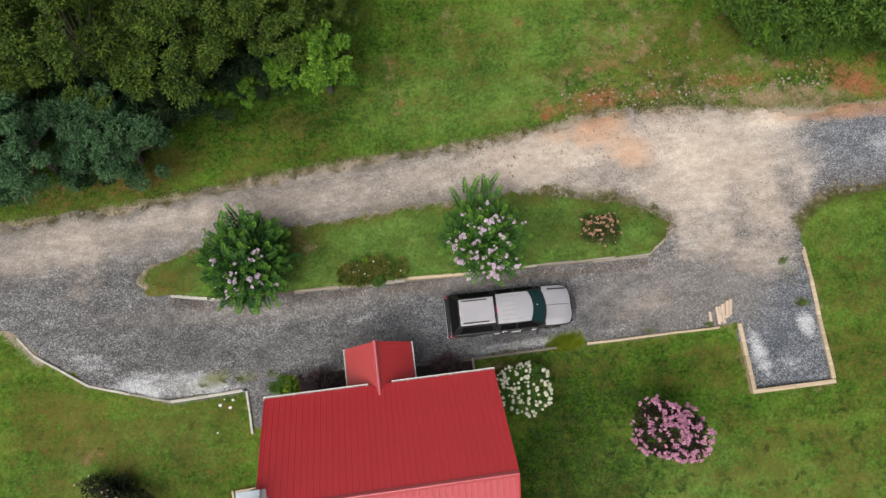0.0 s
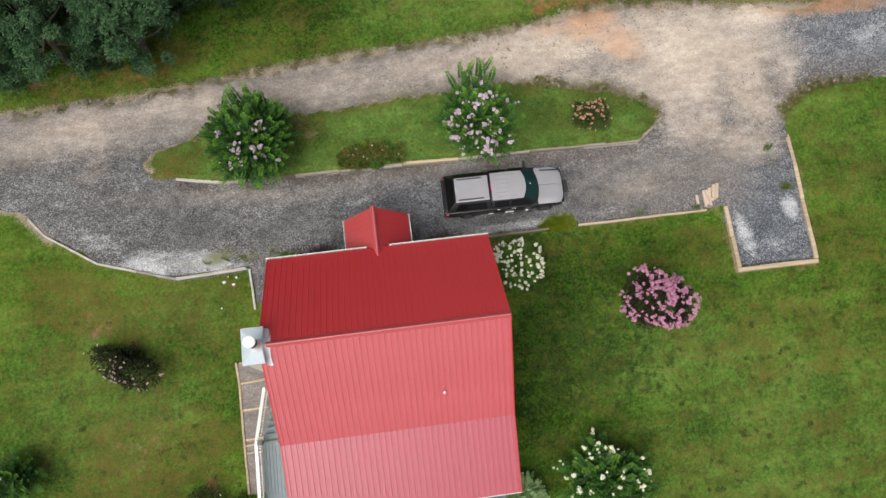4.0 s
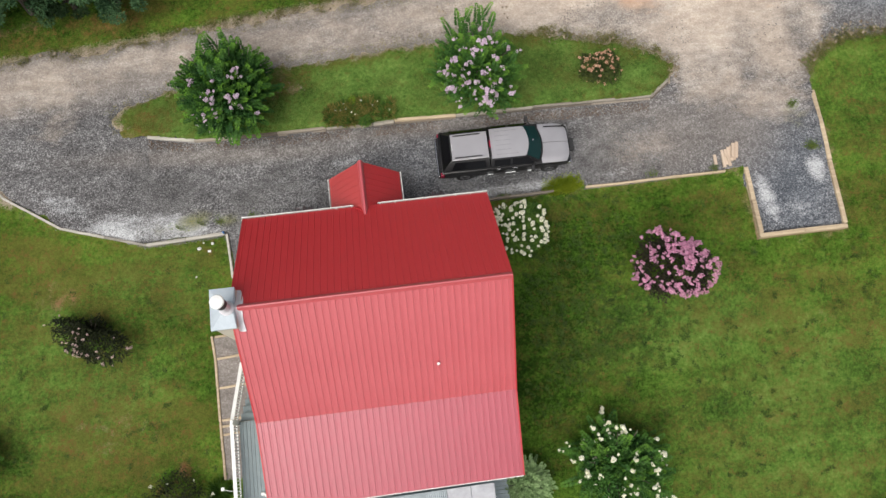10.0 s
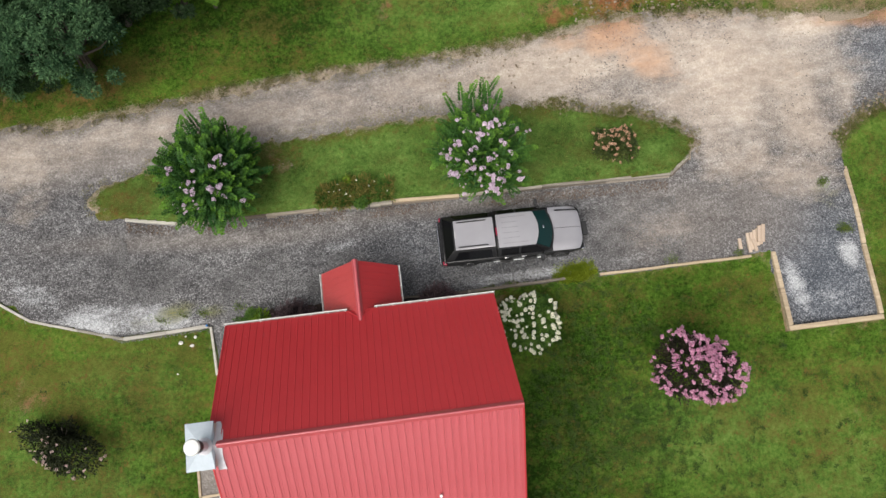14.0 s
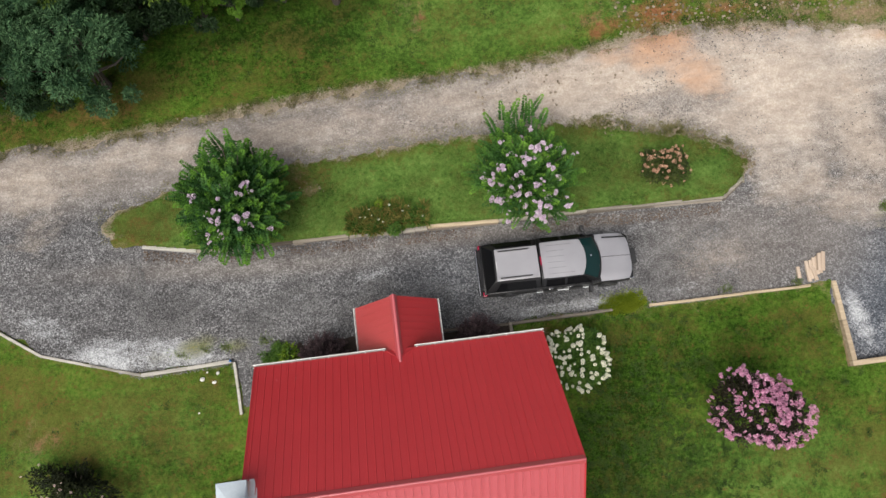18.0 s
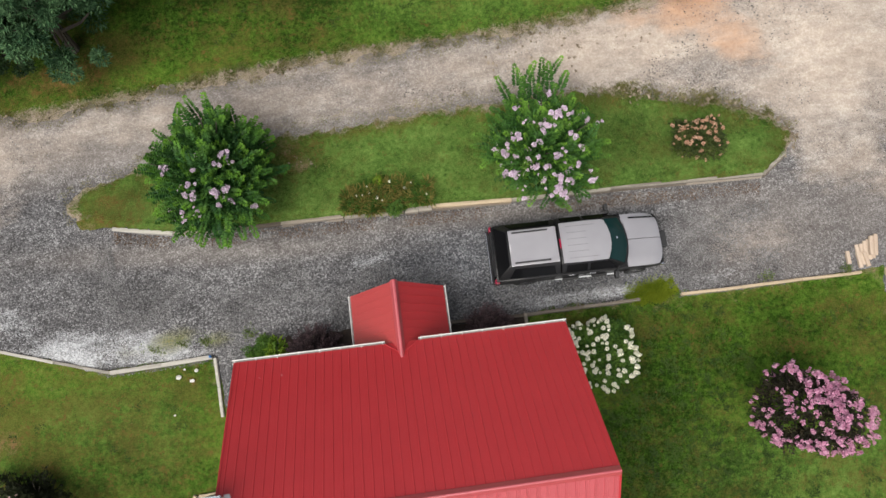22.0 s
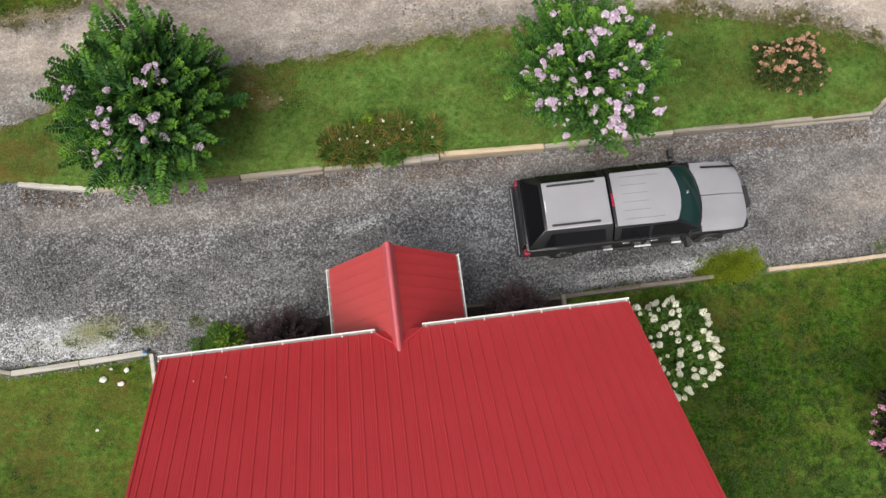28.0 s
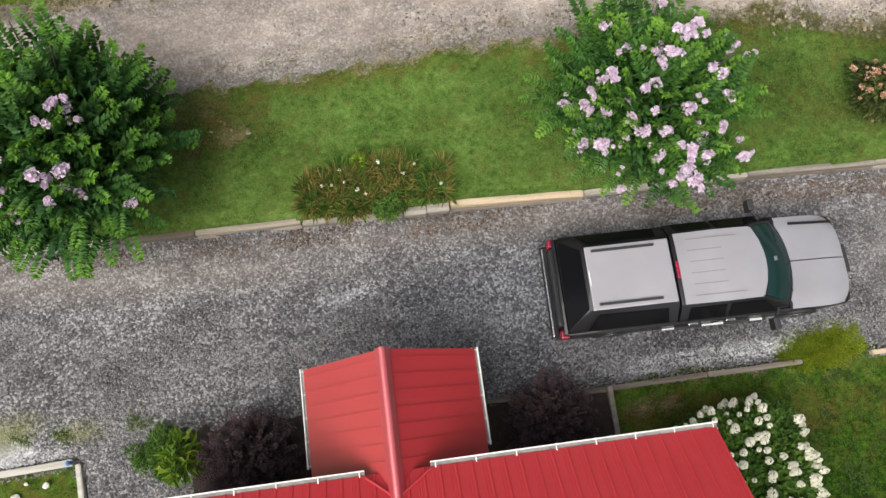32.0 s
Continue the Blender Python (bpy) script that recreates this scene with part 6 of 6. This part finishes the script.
tufts("lawn_weeds", np.c_[wp, land(wp[:, 0], wp[:, 1]) + .04], 7, .064, .042, LEAF_WEED, "dark broad-leaved weeds scattered over the lawn", "weeds", 92, "stuff", .06, .15)

# clods and loose stones on the lanes
ico = bmesh.new()
bmesh.ops.create_icosphere(ico, subdivisions=1, radius=1)
IV = np.array([v.co for v in ico.verts])
IF = np.array([[v.index for v in f.verts] for f in ico.faces])
ico.free()


def pebbles(name, pts, zs, size, material, label, seed, IV=IV, IF=IF):
    rs = np.random.RandomState(seed)
    n = len(pts)
    v = IV[None] * (size * rs.uniform(.4, 1.3, (n, 1, 1)) * np.array([1, 1, .6]) * rs.uniform(.7, 1.3, (n, 1, 3))) + rs.normal(size=(n, len(IV), 3)) * size * .2
    v = v + np.c_[pts, zs][:, None]
    f = (IF[None] + (np.arange(n) * len(IV))[:, None, None]).reshape(-1, 3)
    tagged(part(name, raw_mesh(name, v.reshape(-1, 3), f, material), None), label, "gravel", kind="stuff")


STONE_MIX = foliage("loose gravel stones", (0.035, 0.034, 0.035), (0.115, 0.112, 0.112), (0.330, 0.325, 0.322), .9, 0.0)
gp = np.concatenate([np.stack([rs.uniform(-17, 17, 14000), rs.uniform(2.6, 13.5, 14000)], 1), np.stack([rs.uniform(-11, 12, 82000), rs.uniform(2.4, 6.9, 82000)], 1)])
ok = (inside(gp[:, 0], gp[:, 1], DRIVE) > -.15) & ((inside(gp[:, 0], gp[:, 1], ISLAND) < -.02)) & ~((gp[:, 0] > -2.7) & (gp[:, 0] < .6) & (gp[:, 1] < 3.8)) & ~((np.abs(gp[:, 0] - 7.4) < .9) & (gp[:, 1] < 3.5))
gp = gp[ok]
OV = np.array([(1, 0, 0), (-1, 0, 0), (0, 1, 0), (0, -1, 0), (0, 0, 1), (0, 0, -1)], float)
OF = np.array([(0, 2, 4), (2, 1, 4), (1, 3, 4), (3, 0, 4), (2, 0, 5), (1, 2, 5), (3, 1, 5), (0, 3, 5)])
pebbles("loose_gravel", gp, land(gp[:, 0], gp[:, 1]) + .058, .019, STONE_MIX, "loose angular grey stones on the driveway", 7, OV, OF)
COARSE = foliage("dark coarse stones", (0.060, 0.055, 0.050), (0.125, 0.115, 0.105), (0.240, 0.220, 0.200), .9, 0.0)
kp = np.concatenate([np.stack([rs.normal(10.6, 1.7, 900), rs.normal(10.75, .38, 900)], 1), np.stack([rs.normal(15.5, 2.6, 420), rs.normal(13.0, .45, 420)], 1), np.stack([rs.normal(17.5, 1.6, 420), rs.normal(9.5, 1.6, 420)], 1), np.stack([rs.normal(3.0, 2.6, 300), rs.normal(10.7, .22, 300)], 1), np.stack([rs.uniform(6, 19, 500), rs.uniform(8.5, 13, 500)], 1)])
kp = kp[(inside(kp[:, 0], kp[:, 1], ISLAND) < 0) & (inside(kp[:, 0], kp[:, 1], DRIVE) > -.1)]
pebbles("coarse_stones", kp, land(kp[:, 0], kp[:, 1]) + .056, .031, COARSE, "dark coarse stones strewn over the sandy lane", 17, OV, OF)
CLOD = foliage("brown clods", (0.115, 0.088, 0.060), (0.225, 0.178, 0.128), (0.350, 0.295, 0.230), .95, 0.0)
cp = np.concatenate([np.stack([rs.uniform(3, 9, 60), rs.normal(11.9, .35, 60)], 1), scatter_edge([p for p in ISLAND if p[1] > 8.4 and p[0] > 4], 260, .55, .05, 9), scatter_edge([(19.09, 6.91), (19.85, 7.63), (21.11, 8.31), (24, 8.4)], 160, .2, .5, 12), np.stack([rs.normal(-3.75, .25, 40), rs.normal(8.75, .18, 40)], 1), scatter_edge([(12.5, 8.5), (13.4, 7.84), (13.1, 7.3)], 90, .5, .15, 13), scatter_edge([p for p in DRIVE if p[1] > 11 and -18 < p[0] < 24], 230, .25, .3, 10), np.stack([rs.uniform(9, 22, 380), 13.4 + np.abs(rs.normal(0, .8, 380))], 1)])
pebbles("earth_clods", cp, land(cp[:, 0], cp[:, 1]) + np.where(np.abs(cp[:, 0] + 3.75) < 1.2, .15, .075) * (cp[:, 1] < 9.2) + .075 * (cp[:, 1] >= 9.2), .05, CLOD, "brown clods of earth along the lane", 8)

LEAF_LITTER = foliage("brown fallen leaves", (0.050, 0.030, 0.020), (0.105, 0.068, 0.046), (0.190, 0.135, 0.095), .95, 0.0)
dp = scatter_edge([(-10.2, 7.25), (-8.2, 6.83), (-4.6, 6.70), (-1.5, 6.65), (.5, 6.6), (6.6, 6.4), (11.8, 6.2)], 3400, .42, -.02, 15)
pebbles("leaf_litter", dp, land(dp[:, 0], dp[:, 1]) + .062, .022, LEAF_LITTER, "brown leaf litter lying on gravel along the island timbers", 16, OV, OF)

LITTER = foliage("pale grit", (0.22, 0.17, 0.12), (0.36, 0.30, 0.24), (0.52, 0.47, 0.41), .95, 0.0)
lp = np.concatenate([np.stack([rs.uniform(8, 24, 110), 13.6 + np.abs(rs.normal(0, 1.3, 110))], 1), np.stack([rs.normal(13, 1.5, 60), rs.normal(16.3, .8, 60)], 1)])
pebbles("pale_stones", lp, land(lp[:, 0], lp[:, 1]) + .055, .021, LITTER, "pale stones scattered over the grass above the lane", 14)

# white stones on the lawn
for qx, qy, s in ((-8.39, 2.19, .11), (-7.97, 2.03, .085), (-7.82, 2.35, .075), (-8.2, 2.42, .045), (-8.6, 1.0, .045)):
    v = IV * np.array([s, s * .8, s * .5]) + np.random.RandomState(int(100 * s)).normal(size=IV.shape) * s * .12
    ob = part("stone", raw_mesh("stone", v, IF, ROCK), None)
    ob.location = on_land(qx, qy, s * .2 + .04)
    tagged(ob, "whitish rough stone lying on the lawn", "stone", "stones on the lawn")
ob = part("tap_handle", tube([(0, 0, 0), (0, 0, .16), (0, 0, .2)], .05, 10, taper=[.03, .05, .02]), BLUE)
ob.location = on_land(-7.28, 2.70, .12)
tagged(ob, "small blue plastic post cap on the timber edging", "post cap")

# a heap of short planks
PLANK_PALE = surface("pale sawn wood", (0.36, 0.27, 0.20), (0.58, 0.47, 0.37), 3, 0.8, 0, 40, 0.3, 0.004, (0.3, 3, 3), 0.2)
for i, (qx, qy, turn, ln_) in enumerate(((14.56, 3.22, 88, .80), (14.69, 3.27, 84, .72), (14.82, 3.40, 82, .62), (14.95, 3.40, 81, .70), (15.08, 3.47, 79, .78), (15.20, 3.53, 76, .74), (14.75, 3.08, 95, .50), (14.98, 3.50, 77, .66), (14.20, 3.22, 86, .44))):
    bm = box(-ln_ / 2, ln_ / 2, -.062, .062, 0, .09, .008)
    ob = part("plank", bm, PLANK_PALE)
    ob.matrix_world = Matrix.Translation(on_land(qx, qy, .06 + (.092 if i in (6, 7) else 0))) @ pose(0, 0, 0, 0, 0, turn)
    tagged(ob, "short sawn yellow plank in a loose heap", "plank", "planks on the gravel")


# ---- woods ----
def tree_mesh(seed, reach, height, clumps, per, leaf_len, leaf_w, tall):
    """Leaf clumps along limbs; the crown is open between them."""
    rs = np.random.RandomState(seed)
    d = rand_dirs(rs, clumps, -.25 if tall < height * .45 else -.85)
    k = clumps // 3
    d[:k] = domed(rs, k, 0)
    r = rs.uniform(.6, 1.05, clumps)
    c = d * r[:, None] * [reach, reach, tall] + [0, 0, height - tall]
    cc = np.repeat(c, per, 0)
    e = rand_dirs(rs, len(cc), -.6)
    cs = np.repeat(rs.uniform(.55, 1.1, clumps) * reach * .215, per)[:, None]
    p = cc + e * cs * rs.uniform(.3, 1, (len(cc), 1)) * [1, 1, .7]
    dd = e * [1, 1, .35] + rs.normal(size=e.shape) * .5
    L = leaf_len * rs.uniform(.6, 1.3, len(cc))
    crown = leaf_arrays(p, dd, e * .5 + [0, 0, 1] + rs.normal(size=e.shape) * .4, L, L * leaf_w, .15)
    bm = bmesh.new()
    tube([(0, 0, -.6), (.05, .03, height * .35), (0, 0, height * .7)], .2, 9, bm, [.22, .15, .04])
    for q in c[:: max(1, clumps // 14)]:
        z0 = height * rs.uniform(.2, .42)
        tube([(0, 0, z0), tuple(q * [.5, .5, 0] + [0, 0, (z0 + q[2]) / 2 - .3]), tuple(q * [.9, .9, .88])], .06, 5, bm, [.07, .045, .015])
    return crown, bm


def tree(name, place, seed, reach, height, clumps, per, leaf_len, leaf_w, leaf, label, tall=None):
    crown, bm = tree_mesh(seed, reach, height, clumps, per, leaf_len, leaf_w, tall or height * .42)
    t = thing(name, place, label, "tree", "trees of the wood")
    part("trunk", bm, BARK, t, "grey-brown trunk with limbs")
    part("crown", raw_mesh("crown", *crown, leaf), None, t)
    return t


oak = tree("broadleaf_tree", on_land(-7.8, 17.3), 41, 2.9, 7.0, 74, 420, .135, .5, LEAF_OAK, "broadleaf tree with an olive green crown")
oak2 = tree("broadleaf_tree", on_land(-12.0, 17.2), 42, 3.1, 9.2, 78, 420, .135, .5, LEAF_OAK, "tall broadleaf tree with an olive green crown")
oak3 = tree("broadleaf_tree", on_land(-2.0, 16.1), 43, 1.4, 4.6, 40, 170, .17, .6, LEAF_BRIGHT, "small bright green tree at the edge of the wood")
cedar = tree("cedar_tree", on_land(-11.2, 13.85), 44, 2.0, 5.4, 96, 250, .15, .34, LEAF_CEDAR, "blue-green cedar at the edge of the wood", 2.7)
cedar2 = tree("cedar_tree", on_land(-15.0, 13.8), 45, 2.2, 6.8, 100, 250, .155, .34, LEAF_CEDAR, "tall blue-green cedar at the edge of the wood", 3.4)
ne = tree("broadleaf_tree", on_land(19.6, 17.2), 46, 2.0, 4.2, 60, 190, .19, .55, LEAF_OAK2, "fresh green young tree by the clay bank")

# Filler trees added to stand in for dark shade between the crowns.
under = tree("gap_shade_tree", on_land(-9.6, 15.6), 47, 1.7, 3.2, 46, 260, .13, .5, LEAF_GAP_SHADE, "near-black filler tree standing in for shade in the wood")


def again(ob, x, y, turn, size, lift=0.0):
    copy_thing(ob, Matrix.Translation(on_land(x, y, lift)) @ pose(0, 0, 0, 0, 0, turn) @ Matrix.Scale(size, 4))


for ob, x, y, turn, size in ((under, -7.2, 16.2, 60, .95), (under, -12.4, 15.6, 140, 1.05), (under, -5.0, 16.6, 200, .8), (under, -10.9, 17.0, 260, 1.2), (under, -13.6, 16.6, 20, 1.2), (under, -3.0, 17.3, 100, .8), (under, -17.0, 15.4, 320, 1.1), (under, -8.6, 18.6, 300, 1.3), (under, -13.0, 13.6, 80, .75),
                             (oak, -4.6, 18.0, 70, .92), (oak, -10.0, 20.5, 200, 1.1), (oak2, -16.5, 18.0, 120, .95), (oak2, -6.5, 22, 250, 1.05), (oak, -14.5, 22.5, 20, 1.2), (oak2, -21, 20, 300, 1.1), (oak, -2.9, 21.0, 140, .95), (oak2, -19.5, 25, 60, 1.2),
                             (cedar, -17.9, 13.6, 130, .95), (cedar, -19.5, 16.0, 240, 1.2), (cedar2, -22.5, 14.5, 80, 1.0), (oak3, -4.0, 16.4, 130, .62), (oak3, -5.9, 15.9, 220, .52), (oak3, -7.4, 15.8, 20, .5), (oak, -2.2, 18.7, 60, .62),
                             (ne, 22.6, 16.4, 100, 1.2), (ne, 17.6, 17.6, 220, .75), (ne, 20.6, 16.2, 260, .7), (ne, 24.2, 15.9, 10, .85), (ne, 15.9, 19.3, 120, .7), (ne, 18.9, 19.2, 60, 1.0), (ne, 22.5, 18.8, 330, 1.3), (ne, 21.3, 19.8, 310, 1.25), (ne, 25.6, 16.2, 170, 1.1), (ne, 25.0, 20.5, 20, 1.4), (oak3, 18.6, 15.9, 80, .42), (oak3, 20.4, 15.7, 180, .4), (oak2, 29, 19, 50, .9), (ne, 18.0, 22.5, 140, 1.2), (ne, 19.3, 15.7, 200, .5), (ne, 20.6, 15.6, 20, .52), (ne, 21.9, 15.5, 70, .5), (ne, 18.3, 16.6, 150, .5), (ne, 23.3, 15.4, 30, .6), (ne, 24.8, 15.0, 110, .6), (ne, 22.0, 16.9, 190, .95), (ne, 19.4, 18.2, 290, 1.0), (ne, 26.2, 14.6, 0, .7), (ne, 20.2, 21.5, 40, 1.3), (ne, 23.8, 18.0, 220, 1.2)):
    again(ob, x, y, turn, size)
